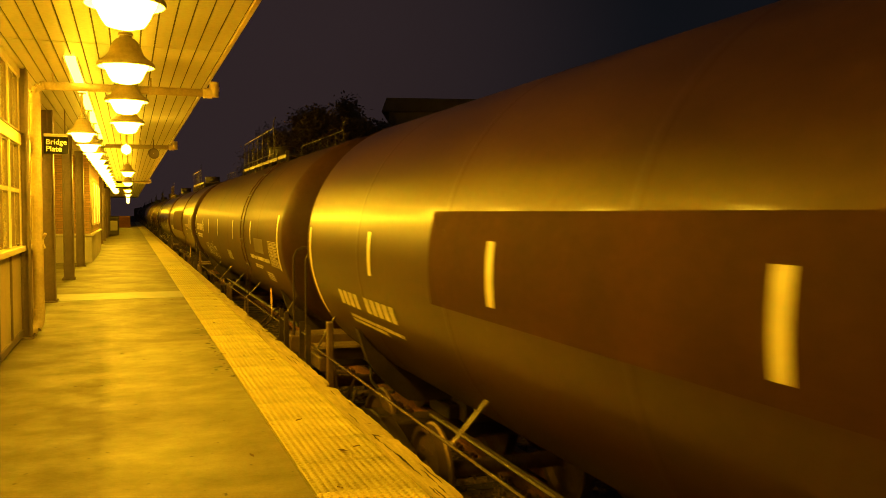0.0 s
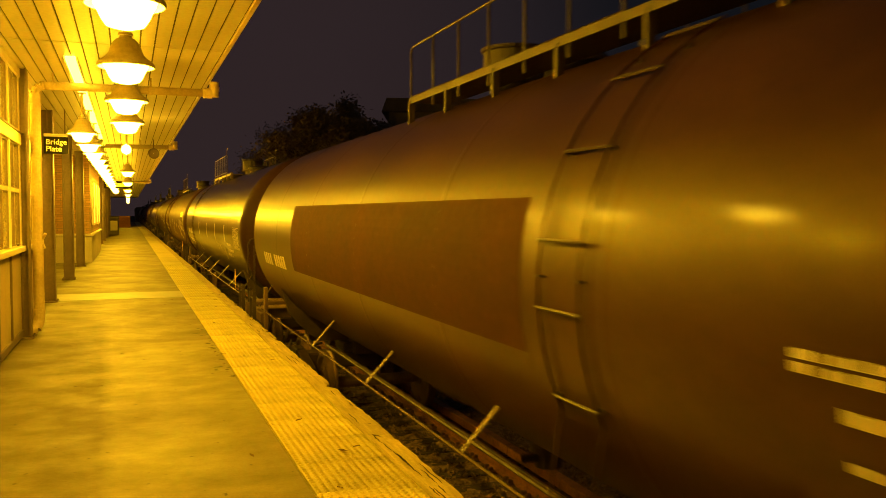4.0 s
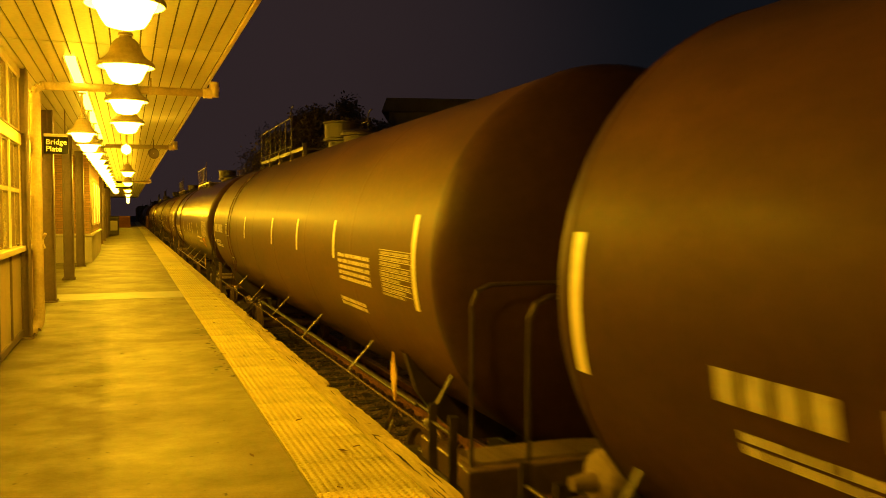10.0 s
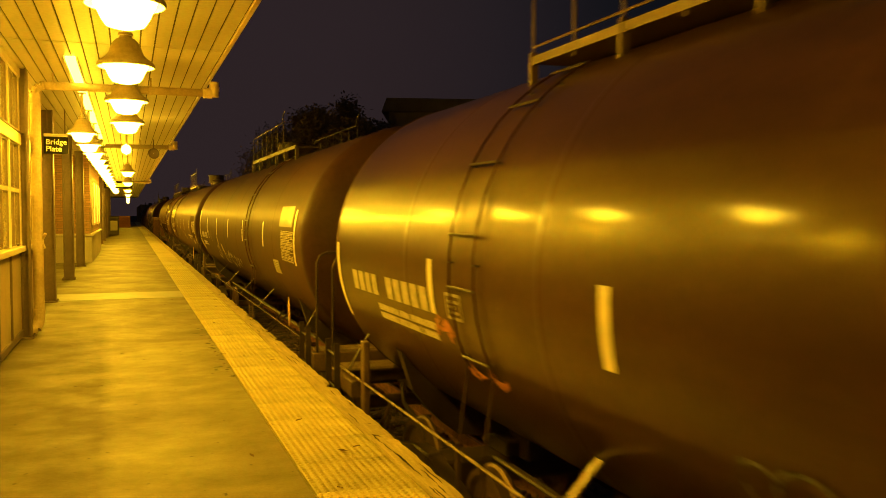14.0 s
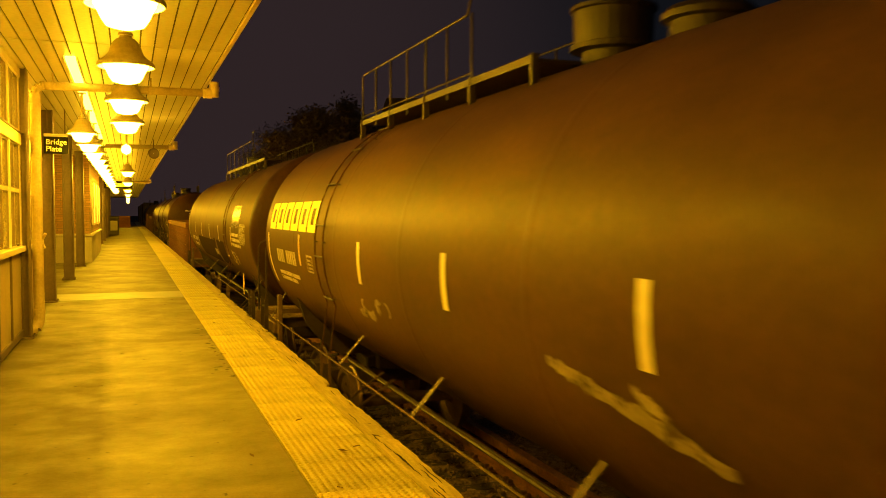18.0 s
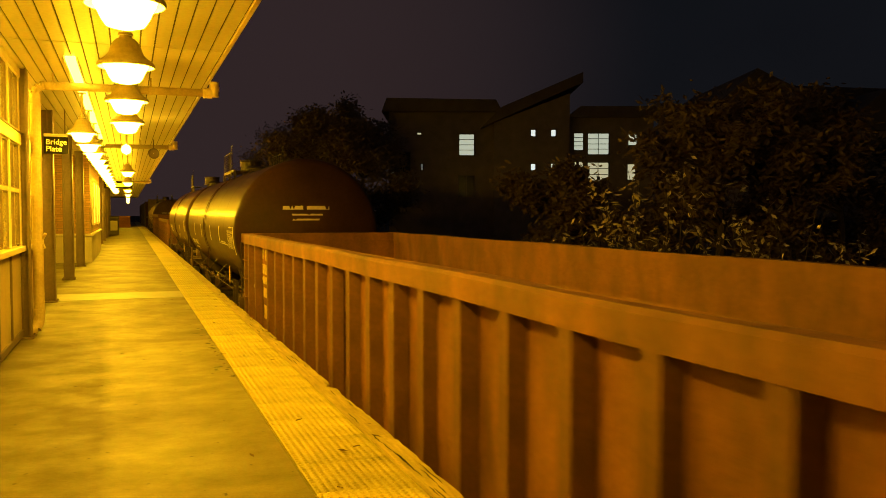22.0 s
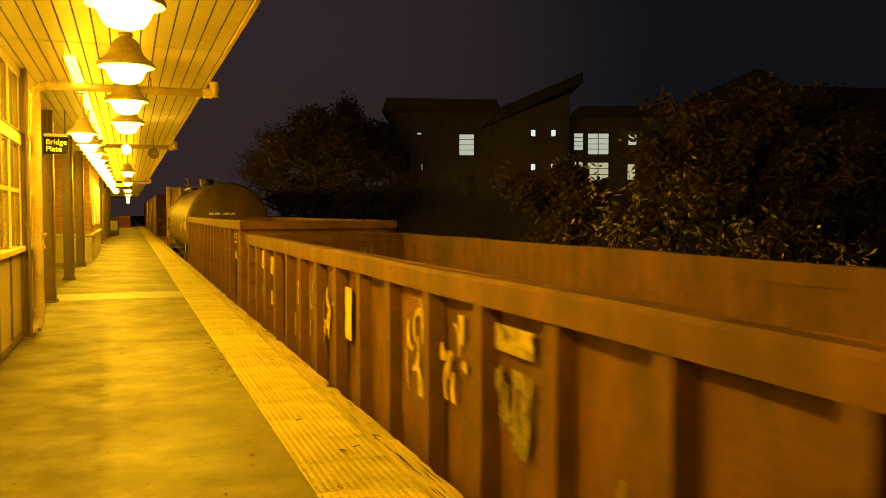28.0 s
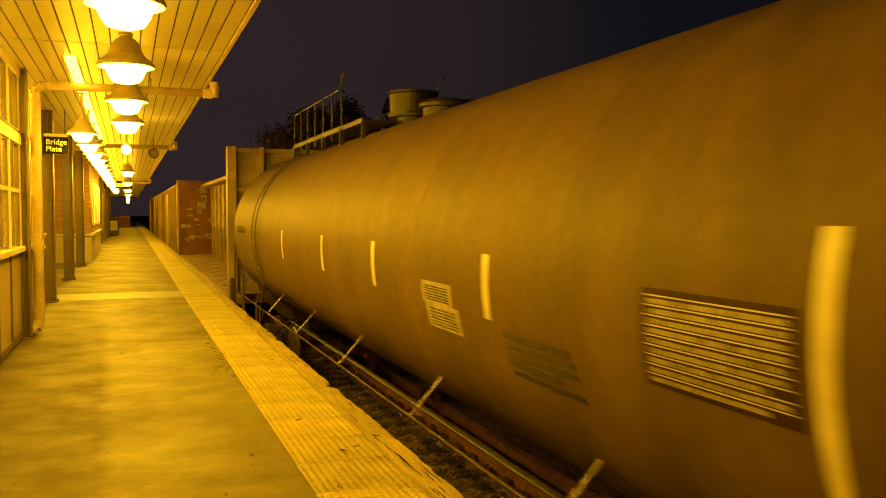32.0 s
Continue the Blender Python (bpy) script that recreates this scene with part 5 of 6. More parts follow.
def tank_car(rear, length, paint, label, top=4, stripes=(), tall=(), lines=(), data=None, glyph=None, plates=(), panels=(), pale=(), scrawls=(), ladder=3.5,
             walk_d=(2.9, 7.7), house=6.6, head=(0.0, 0.0), bright=(), rail_paint=None, orange=(), seams=7, seed=0, r=TANK_R, brace_d=4.65, deck_z=0.20, dark_print=False, gear=(), fills=()):
    """A tank car. rear: place of its rear rim along the track at 16 s. Distances are from the rear rim, angles over the level of the axis.
    stripes: upright reflective strips that start at the angle top; tall: strips at the rims; lines: (d0, d1, a0, a1, rows); glyph: (d0, d1, a0, a1, count);
    plates, panels, pale: plates, dark and pale repainted areas; scrawls: (d0, d1, a0, a1, paint)."""
    half = length / 2
    car = thing("tank_car", label, "tank car", (XC, 0, RAIL), group="tank cars of the train")
    MOVERS.append((car, rear - half))
    rail_paint = rail_paint or FRAME_LIGHT
    key = round(length, 2)
    share("tank", cached(("tank", key, r, seams, paint.name), lambda: tank_shell(length, r, seams), paint, True), car)
    for s in (-1, 1):
        # All heads but the off-white car's carry their shade in the colour.
        share("tank_head", cached(("head", r, s, paint is TANK_WHITE), lambda: tank_head(r, s, 0.52), HEAD_SHADE_DATA_BLACK if paint is not TANK_WHITE else paint, True), car, pose(0, s * half, TANK_Z))
    trucks = half - 1.35
    for s in (-1, 1):
        turn = 0 if s > 0 else 180
        truck(car, s * trucks)
        share("saddle", cached(("saddle", r), lambda: saddle(r), FRAME), car, pose(0, s * trucks, 0))
        share("stub_sill", cached(("sill",), lambda: box(new_bm(), -0.22, 0.22, -1.6, 1.0, 0.78, 1.08, 0.02), FRAME), car, pose(0, s * (half - 0.2), 0, 0, 0, turn))
        share("coupler", cached(("coupler",), coupler_mesh, FRAME), car, pose(0, s * (half + 0.28), 0, 0, 0, turn))
        sill = share("end_walkway", cached(("end_frame", key, s), lambda: end_frame(half, s), FRAME_LIGHT), car)
        for k in range(7):
            share("grating_bar", cached(("grating",), lambda: box(new_bm(), -1.4, 1.4, -0.012, 0.012, 1.325, 1.355), GRATING), sill, pose(0, s * (half + 0.54 - 0.05 * k), 0))
        if s > 0:
            share("bolster_post", cached(("bolster_post",), lambda: box(new_bm(), -1.47, -1.41, -0.06, 0.06, 0.50, 1.80, 0.008), FRAME_LIGHT), car, pose(0, s * (half - 0.85), 0))
        if s in gear:
            share("brake_cylinder", cached(("brake_cylinder",), lambda: lathe(new_bm(), [(0.04, -0.36), (0.06, -0.22), (0.15, -0.20), (0.17, -0.16), (0.16, 0.10), (0.18, 0.12), (0.18, 0.18), (0.05, 0.20)], "X", (-0.92, 0, 1.535), 18, True), GRATING), car, pose(0, s * (half + 0.34), 0))
        share("end_rail", cached(("end_rail", key, s), lambda: end_rail(half, s), FRAME), car)
        share("end_ladder", cached(("end_ladder", key, s), lambda: end_ladder(half, s), FRAME), car)
        bm = new_bm()
        rod(bm, (0.9, s * (half + 0.50), 1.1), (0.9, s * (half + 0.50), 2.0), 0.03, 8)
        lathe(bm, [(0.20, -0.02), (0.22, 0.0), (0.20, 0.02)], "Y", (0.9, s * (half + 0.47), 1.85), 16)
        part("hand_brake", bm, FRAME, car)
    bm = new_bm()
    y = -half + 0.95
    vs = [bm.verts.new((x, y + dy, z)) for x in (-1.49, -1.475) for dy, z in ((-0.02, 1.46), (-0.065, 1.66), (0.02, 1.86), (0.065, 1.66))]
    for q in ((0, 1, 2, 3), (7, 6, 5, 4), (0, 4, 5, 1), (1, 5, 6, 2), (2, 6, 7, 3), (3, 7, 4, 0)):
        bm.faces.new([vs[i] for i in q])
    part("reflector", bm, ORANGE_STRIPE, car, "orange and white lozenge reflector")
    bare = HANDRAIL_BRIGHT if rail_paint is FRAME_PALE else HANDRAIL
    share("side_handrail", cached(("handrail", key, bare.name), lambda: side_rail(half), bare), car)
    for s in (-1, 1):
        share("end_strut", cached(("strut",), lambda: beam(new_bm(), (-1.46, 0, 1.41), (-1.24, 0, TANK_Z - 0.84), 0.045, 0.012), FRAME), car, pose(0, s * (half - 0.25), 0))
    d = brace_d
    while d < length - 2.2:
        share("bracket", cached(("bracket", rail_paint.name), lambda: beam(new_bm(), (-1.46, 0, 1.41), (-1.19, 0, TANK_Z - 0.92), 0.05 if rail_paint is FRAME_PALE else 0.032, 0.012), rail_paint), car, pose(0, half - d, 0))
        d += 2.42
    for x, z in ((-0.80, 1.06), (-0.66, 0.98)):
        share("brake_pipe", cached(("brake_pipe", key, x), lambda: rod(new_bm(), (x, -half + 2.4, z), (x, half - 2.4, z), 0.02, 6), FRAME), car)
    share("outlet_valve", cached(("outlet",), lambda: lathe(lathe(new_bm(), [(0.02, 0.72), (0.12, 0.73), (0.12, 0.86), (0.17, 0.87), (0.17, 0.93), (0.12, 0.95), (0.15, 1.12)], "Z", (0, 0, 0), 16), [(0.03, 0.25), (0.04, -0.25)], "X", (0, 0, 0.82), 8), FRAME), car)
    share("air_reservoir", cached(("reservoir",), lambda: lathe(new_bm(), [(0.03, -0.62), (0.16, -0.55), (0.19, -0.45), (0.19, 0.45), (0.16, 0.55), (0.03, 0.62)], "Y", (0.45, 0, 0.78), 16, True), FRAME), car, pose(0, half - 4.4, 0))
    if ladder:
        ladder_on_tank(car, half, ladder, r, paint)
    for s in (-1, 1):
        top_walkway(car, half - walk_d[1], half - walk_d[0], r, s, FRAME_LIGHT if rail_paint is FRAME_PALE else FRAME_MID, deck_z)
    share("valve_housing", cached(("housing", round(half - house, 2), r), lambda: housing(half - house, r), FRAME_MID), car)
    share("manway", cached(("manway", round(half - house, 2), r), lambda: manway(half - house - 1.15, r), FRAME), car)
    for d in stripes:
        part("stripe", patch(new_bm(), half, d - 0.05, d + 0.05, top, top - 15, r), STRIPE, car, "pale reflective stripe")
    for d in orange:
        part("stripe", patch(new_bm(), half, d - 0.05, d + 0.05, top, top - 15, r), ORANGE_STRIPE, car, "orange reflective stripe")
    for d, a0, a1 in tall:
        part("stripe", patch(new_bm(), half, d - 0.05, d + 0.05, a0, a1, r, n=12), STRIPE, car, "long pale reflective stripe at the rim")
    for k, (d0, d1, a0, a1, rows) in enumerate(lines):
        block(car, half, d0, d1, a0, a1, rows, r, seed + 31 * k, 0.62 if rows > 2 else 0.75, TANK_PATCH if dark_print else None, "dark printed line" if dark_print else "pale stencilled line")
    if data:
        d0, d1, a0, a1 = data
        if dark_print:
            part("data_panel", patch(new_bm(), half, d0 - 0.05, d1 + 0.05, a0 + 0.8, a1 - 0.8, r, 0.004, 8), HEAD_SHADE_DATA_BLACK, car, "dark panel behind the stencilled data")
        block(car, half, d0, d1, a1, a0, 9, r, seed + 7, 0.5, STENCIL_DIM, "faded stencilled line")
        for k in range(9):
            a = a1 + (a0 - a1) * (k + 0.72) / 9
            part("rule", patch(new_bm(), half, d0 - 0.02, d1 + 0.02, a, a + 0.24, r, 0.006, 1), STENCIL, car, "thin pale rule")
    if glyph:
        glyphs(car, half, *glyph, r, seed, gap=4)
    for d0, d1, a0, a1, *cover in panels:
        part("repaint", patch(new_bm(), half, d0, d1, a0, a1, r, 0.0025, 12), cover[0] if cover else TANK_MATTE, car, "darker repainted area")
    for d0, d1, a0, a1 in pale:
        part("repaint", patch(new_bm(), half, d0, d1, a0, a1, r, 0.0028, 8), TANK_PATCH_PALE, car, "paler repainted area")
    for d0, d1, a0, a1 in plates:
        if d1 - d0 > 0.45:
            plate = part("placard", patch(new_bm(), half, d0, d1, a0, a1, r, 0.004, 3), STENCIL_DIM, car, "pale plate with rows of dark print")
            block(plate, half, d0 + 0.05, d1 - 0.05, a1 + 0.8, a0 - 0.8, 6, r, seed + 3, 0.5, TANK_PATCH, "dark printed line")
            continue
        bm = new_bm()
        tw, th = 0.022, 0.85
        for e0, e1, g0, g1 in ((d0, d0 + tw, a0, a1), (d1 - tw, d1, a0, a1), (d0, d1, a0, a0 - th), (d0, d1, a1 + th, a1)):
            patch(bm, half, e0, e1, g0, g1, r, 0.005, 2)
        plate = part("placard", bm, STENCIL_DIM, car, "thin pale frame of a placard")
        block(plate, half, d0 + 0.05, d1 - 0.05, a1 + 1.6, a0 - 1.2, 3, r, seed + 3, 0.6, STENCIL_DIM)
    for k, (d0, d1, a0, a1, spray) in enumerate(scrawls):
        for piece in scrawl(half, d0, d1, a0, a1, r, seed + 20 + k, spray not in (SPRAY_PALE, SPRAY_COOL)):
            part("graffiti", piece, spray, car, "looping stroke of spray paint")
    for k, (d0, d1, a0, a1, wide, spray) in enumerate(fills):
        part("graffiti", sprayed_patch(half, d0, d1, a0, a1, wide, r, seed + 50 + k), spray, car, "ragged filled area of spray paint")
    for d0, d1, a0, a1 in bright:
        part("repaint", patch(new_bm(), half, d0, d1, a0, a1, r, 0.0032, 6), YELLOW_MARK, car, "bright yellow painted-out area")
    if head:
        for k, (x0, x1, z) in enumerate(((-0.58, -0.18, 3.06), (-0.10, 0.36, 3.06), (-0.40, 0.22, 2.94), (-0.40, 0.15, 2.84))):
            head_line(car, half, r, x0 + head[0], x1 + head[0], z + head[1], z + head[1] + (0.085 if k < 2 else 0.04), seed + k)
    return car


def gondola(front, rear, paint, label, ribs=(), top=1.25 - RAIL, seed=0, blocks=(), smears=(), chalk=False):
    length = rear - front
    half = length / 2
    car = thing("gondola_car", label, "gondola car", (XC, 0, RAIL), group="gondola cars of the train")
    MOVERS.append((car, (front + rear) / 2))
    rng = random.Random(seed)
    w = 1.40
    z0 = 1.02
    for s in (-1, 1):
        bm = new_bm()
        n = 40
        # the plate is dented a little between its ribs
        rows = []
        for i in range(n + 1):
            y = -half + length * i / n
            dent = 0.02 * math.sin(i * 1.7 + seed) + rng.uniform(-0.012, 0.012)
            rows.append([[bm.verts.new((s * (w + o + (dent if 0 < j < 4 else 0)), y, z0 + (top - z0) * j / 4)) for j in range(5)] for o in (0.0, -0.02)])
        for p, q in zip(rows, rows[1:]):
            for o in (0, 1):
                for j in range(4):
                    bm.faces.new((p[o][j], q[o][j], q[o][j + 1], p[o][j + 1]))
        part("side_plate", bm, paint, car)
        bm = new_bm()
        n = 24
        rows = []
        for i in range(n + 1):
            y = -half + length * i / n
            sag = 0.012 * math.sin(i * 0.9 + seed * 2)
            rows.append([bm.verts.new((s * (w + x + sag), y, top + z + sag * 0.6)) for x, z in ((0.125, -0.17), (0.13, -0.025), (0.105, 0.0), (-0.03, 0.0), (-0.03, -0.17))])
        for p, q in zip(rows, rows[1:]):
            for j in range(5):
                bm.faces.new((p[j], p[(j + 1) % 5], q[(j + 1) % 5], q[j]))
        bm.faces.new(rows[0][::-1])
        bm.faces.new(rows[-1])
        part("top_chord", bm, paint, car, "dented top rail of the side")
        bm = new_bm()
        box(bm, s * w - 0.06, s * w + 0.06, -half, half, z0 - 0.16, z0 + 0.02, 0.01)
        part("side_sill", bm, paint, car)
        for d in (0.12, *ribs, length - 0.12):
            y = half - d

            def rib():
                bm = new_bm()
                pts = ((0, -0.10), (0.115, -0.065), (0.115, 0.065), (0, 0.10))
                lo = [bm.verts.new((s * (w + a), b, z0)) for a, b in pts]
                hi = [bm.verts.new((s * (w + a), b, top - 0.17)) for a, b in pts]
                for i in range(3):
                    bm.faces.new((lo[i], lo[i + 1], hi[i + 1], hi[i]))
                bm.faces.new(lo[::-1])
                bm.faces.new(hi)
                return bm
            share("rib", cached(("rib", s, top, paint.name), rib, GON_RIB_SHADED), car, pose(0, y, 0))
    for s in (-1, 1):
        bm = new_bm()
        y = s * half
        box(bm, -w, w, min(y, y - s * 0.02), max(y, y - s * 0.02), z0, top)
        wall = part("end_wall", bm, paint, car)
        for z in (1.25, 1.6, 1.95, 2.3):
            part("end_rib", box(new_bm(), -w, w, min(y + s * 0.002, y + s * 0.09), max(y + s * 0.002, y + s * 0.09), z, z + 0.11, 0.01), paint, wall)
        part("end_cap", box(new_bm(), -w - 0.14, w + 0.14, min(y - s * 0.03, y + s * 0.1), max(y - s * 0.03, y + s * 0.1), top - 0.16, top + 0.004, 0.01), paint, wall)
        share("coupler", cached(("coupler",), coupler_mesh, FRAME), car, pose(0, s * (half - 0.05), 0, 0, 0, 0 if s > 0 else 180))
        truck(car, s * (half - 1.7))
        bm = new_bm()
        for k in range(4):
            pipe(bm, [(-w - 0.02, y - s * 0.06, 1.15 + 0.33 * k), (-w - 0.13, y - s * 0.06, 1.15 + 0.33 * k), (-w - 0.13, y - s * 0.46, 1.15 + 0.33 * k), (-w - 0.02, y - s * 0.46, 1.15 + 0.33 * k)], 0.012, 6)
        part("grab_irons", bm, paint, car, "side grab irons")
    bm = new_bm()
    box(bm, -w + 0.02, w - 0.02, -half + 0.02, half - 0.02, z0 - 0.04, z0 + 0.02)
    box(bm, -0.25, 0.25, -half, half, 0.75, z0 - 0.04)
    part("floor_plate", bm, paint, car)
    # worn paint on the side plate between the ribs: distance of its middle from the rear corner, width, heights over the rail
    for k, (d, wide, m0, m1, spray) in enumerate(blocks):
        bm = new_bm()
        prev = None
        for i in range(7):
            z = m0 + (m1 - m0) * i / 6
            cur = [bm.verts.new((-w - 0.034 - 0.0012 * (k % 4), half - d + e * (wide / 2 - rng.uniform(0, 0.035)), z)) for e in (1, -1)]
            if prev:
                bm.faces.new((prev[0], prev[1], cur[1], cur[0]))
            prev = cur
        part("paint_mark", bm, spray, car, "worn pale paint mark")
    # loose sprayed strokes on the plate
    for k, (d0, d1, m0, m1, spray) in enumerate(smears):
        for n in range(int((d1 - d0) / 0.05) + 2):
            bm = new_bm()
            d, m = rng.uniform(d0, d1), rng.uniform(m0, m1)
            rd, rm = rng.uniform(0.06, 0.16), rng.uniform(0.12, 0.34)
            start, sweep, wide = rng.uniform(0, 6.28), rng.uniform(0.8, 2.4), rng.choice((0.03, 0.05, 0.08))
            last = None
            for i in range(11):
                t = start + sweep * i / 10
                q = wide * (0.4 + math.sin(math.pi * (i + 0.4) / 11))
                cur = [bm.verts.new((-w - 0.036 - 0.0012 * (n % 8), half - d - (rd + e) * math.cos(t), max(m0, min(m1, m + (rm + e) * math.sin(t))))) for e in (0, q)]
                if last:
                    bm.faces.new((last[0], last[1], cur[1], cur[0]))
                last = cur
            part("graffiti", bm, spray, car, "stroke of spray paint")
    if chalk:
        for k in range(11):
            if k in (3, 8):
                continue
            bm = new_bm()
            x, zc = -1.15 + 0.19 * k, top - 0.42 + rng.uniform(-0.02, 0.02)
            y = half - 0.026
            for e in rng.sample(((0, 0.02, 0, 0.17), (0.07, 0.09, 0, 0.17), (0, 0.09, 0.15, 0.17), (0, 0.09, 0.08, 0.10), (0, 0.09, 0, 0.02)), 3):
                box(bm, x + e[0], x + e[1], y - 0.003, y, zc + e[2], zc + e[3])
            part("chalk_mark", bm, GRAFFITI, car, "chalked character inside the end wall")
    return car


def centre_beam_car(front, rear, paint, label):
    """Flat car with a bulkhead at each end and a wall of posts along its middle."""
    length = rear - front
    half = length / 2
    car = thing("centre_beam_car", label, "flat car", (XC, 0, RAIL))
    MOVERS.append((car, (front + rear) / 2))
    bm = new_bm()
    box(bm, -1.42, 1.42, -half, half, 1.0, 1.12, 0.01)
    for s in (-1, 1):
        box(bm, s * 1.38 - 0.06, s * 1.38 + 0.06, -half, half, 0.72, 1.0)
    part("deck", bm, paint, car)
    for s in (-1, 1):
        bm = new_bm()
        y = s * (half - 0.1)
        box(bm, -1.40, 1.40, y - 0.02, y + 0.02, 1.12, 4.42)
        plate = part("bulkhead", bm, GON_RUST_DARK if s > 0 else paint, car, "tall end bulkhead, scrawled over" if s > 0 else "tall end bulkhead")
        for x, w in ((-1.38, 0.10), (1.38, 0.10), (0.0, 0.05), (-0.72, 0.04), (0.72, 0.04)):
            bm = new_bm()
            box(bm, x - w, x + w, min(y, y + s * 0.26), max(y, y + s * 0.26), 1.12, 4.44, 0.01)
            part("bulkhead_post", bm, paint, plate)
        for z in (1.9, 2.7, 3.5, 4.36):
            bm = new_bm()
            box(bm, -1.3, 1.3, min(y, y + s * 0.16), max(y, y + s * 0.16), z - 0.05, z + 0.05, 0.01)
            part("bulkhead_rib", bm, paint, plate)
        truck(car, s * (half - 2.2))
        share("coupler", cached(("coupler",), coupler_mesh, FRAME), car, pose(0, s * (half - 0.05), 0, 0, 0, 0 if s > 0 else 180))
    rng = random.Random(4)
    for k in range(24):
        bm = new_bm()
        x, z = rng.uniform(-1.1, 1.1), rng.uniform(1.6, 4.1)
        y = half - 0.1 - 0.024
        box(bm, x - rng.uniform(0.03, 0.25), x + rng.uniform(0.03, 0.2), y - 0.003, y, z, z + rng.uniform(0.04, 0.35))
        part("graffiti", bm, GRAFFITI, car, "pale smear of graffiti")
    n = 13
    for k in range(1, n):
        bm = new_bm()
        y = -half + length * k / n
        box(bm, -0.10, 0.10, y - 0.09, y + 0.09, 1.12, 4.10, 0.01)
        part("stake", bm, paint, car)
        bm = new_bm()
        beam(bm, (-0.11, y, 1.3), (-1.3, y, 1.13), 0.04, 0.01)
        part("strap", bm, FRAME_LIGHT, car)
    bm = new_bm()
    box(bm, -0.45, 0.45, -half + 0.1, half - 0.1, 4.10, 4.24, 0.02)
    part("top_chord", bm, paint, car)
    bm = new_bm()
    box(bm, -0.02, 0.02, -half + 0.1, half - 0.1, 2.4, 4.1)
    part("centre_web", bm, paint, car)
    return car


def boxcar(front, rear, paint, label, height=4.3, seed=0):
    length = rear - front
    half = length / 2
    car = thing("boxcar", label, "boxcar", (XC, 0, RAIL), group="boxcars of the train")
    MOVERS.append((car, (front + rear) / 2))
    bm = new_bm()
    box(bm, -1.45, 1.45, -half, half, 1.05, height, 0.03)
    part("body", bm, paint, car)
    for s in (-1, 1):
        n = int(length / 0.9)
        for k in range(n + 1):
            share("side_post", cached(("side_post", height, paint.name), lambda: box(new_bm(), -0.05, 0.05, -0.05, 0.05, 1.05, height - 0.1), paint), car, pose(s * 1.45, -half + length * k / n, 0))
        bm = new_bm()
        box(bm, s * 1.5 - 0.03, s * 1.5 + 0.03, -1.5, 1.5, 1.15, height - 0.3, 0.01)
        door = part("sliding_door", bm, paint, car, "closed sliding door")
        for z in (1.6, 2.4, 3.2):
            bm = new_bm()
            box(bm, s * 1.54 - 0.02, s * 1.54 + 0.02, -1.4, 1.4, z, z + 0.08)
            part("door_rib", bm, paint, door)
    bm = new_bm()
    for k in range(9):
        y = -half + length * (k + 0.5) / 9
        box(bm, -1.43, 1.43, y - 0.03, y + 0.03, height - 0.01, height + 0.03)
    part("roof_ribs", bm, paint, car)
    for s in (-1, 1):
        bm = new_bm()
        for k in range(9):
            z = 1.3 + 0.32 * k
            box(bm, -1.35, 1.35, s * half - 0.05, s * half + 0.05, z, z + 0.12, 0.02)
        part("end_ribs", bm, paint, car)
        truck(car, s * (half - 1.8))
        share("coupler", cached(("coupler",), coupler_mesh, FRAME), car, pose(0, s * (half - 0.05), 0, 0, 0, 0 if s > 0 else 180))
    return car


B = [-114.78, -96.78, -78.93, -61.05, -43.13, -24.90, -7.08, 10.88, 28.91, 46.73]


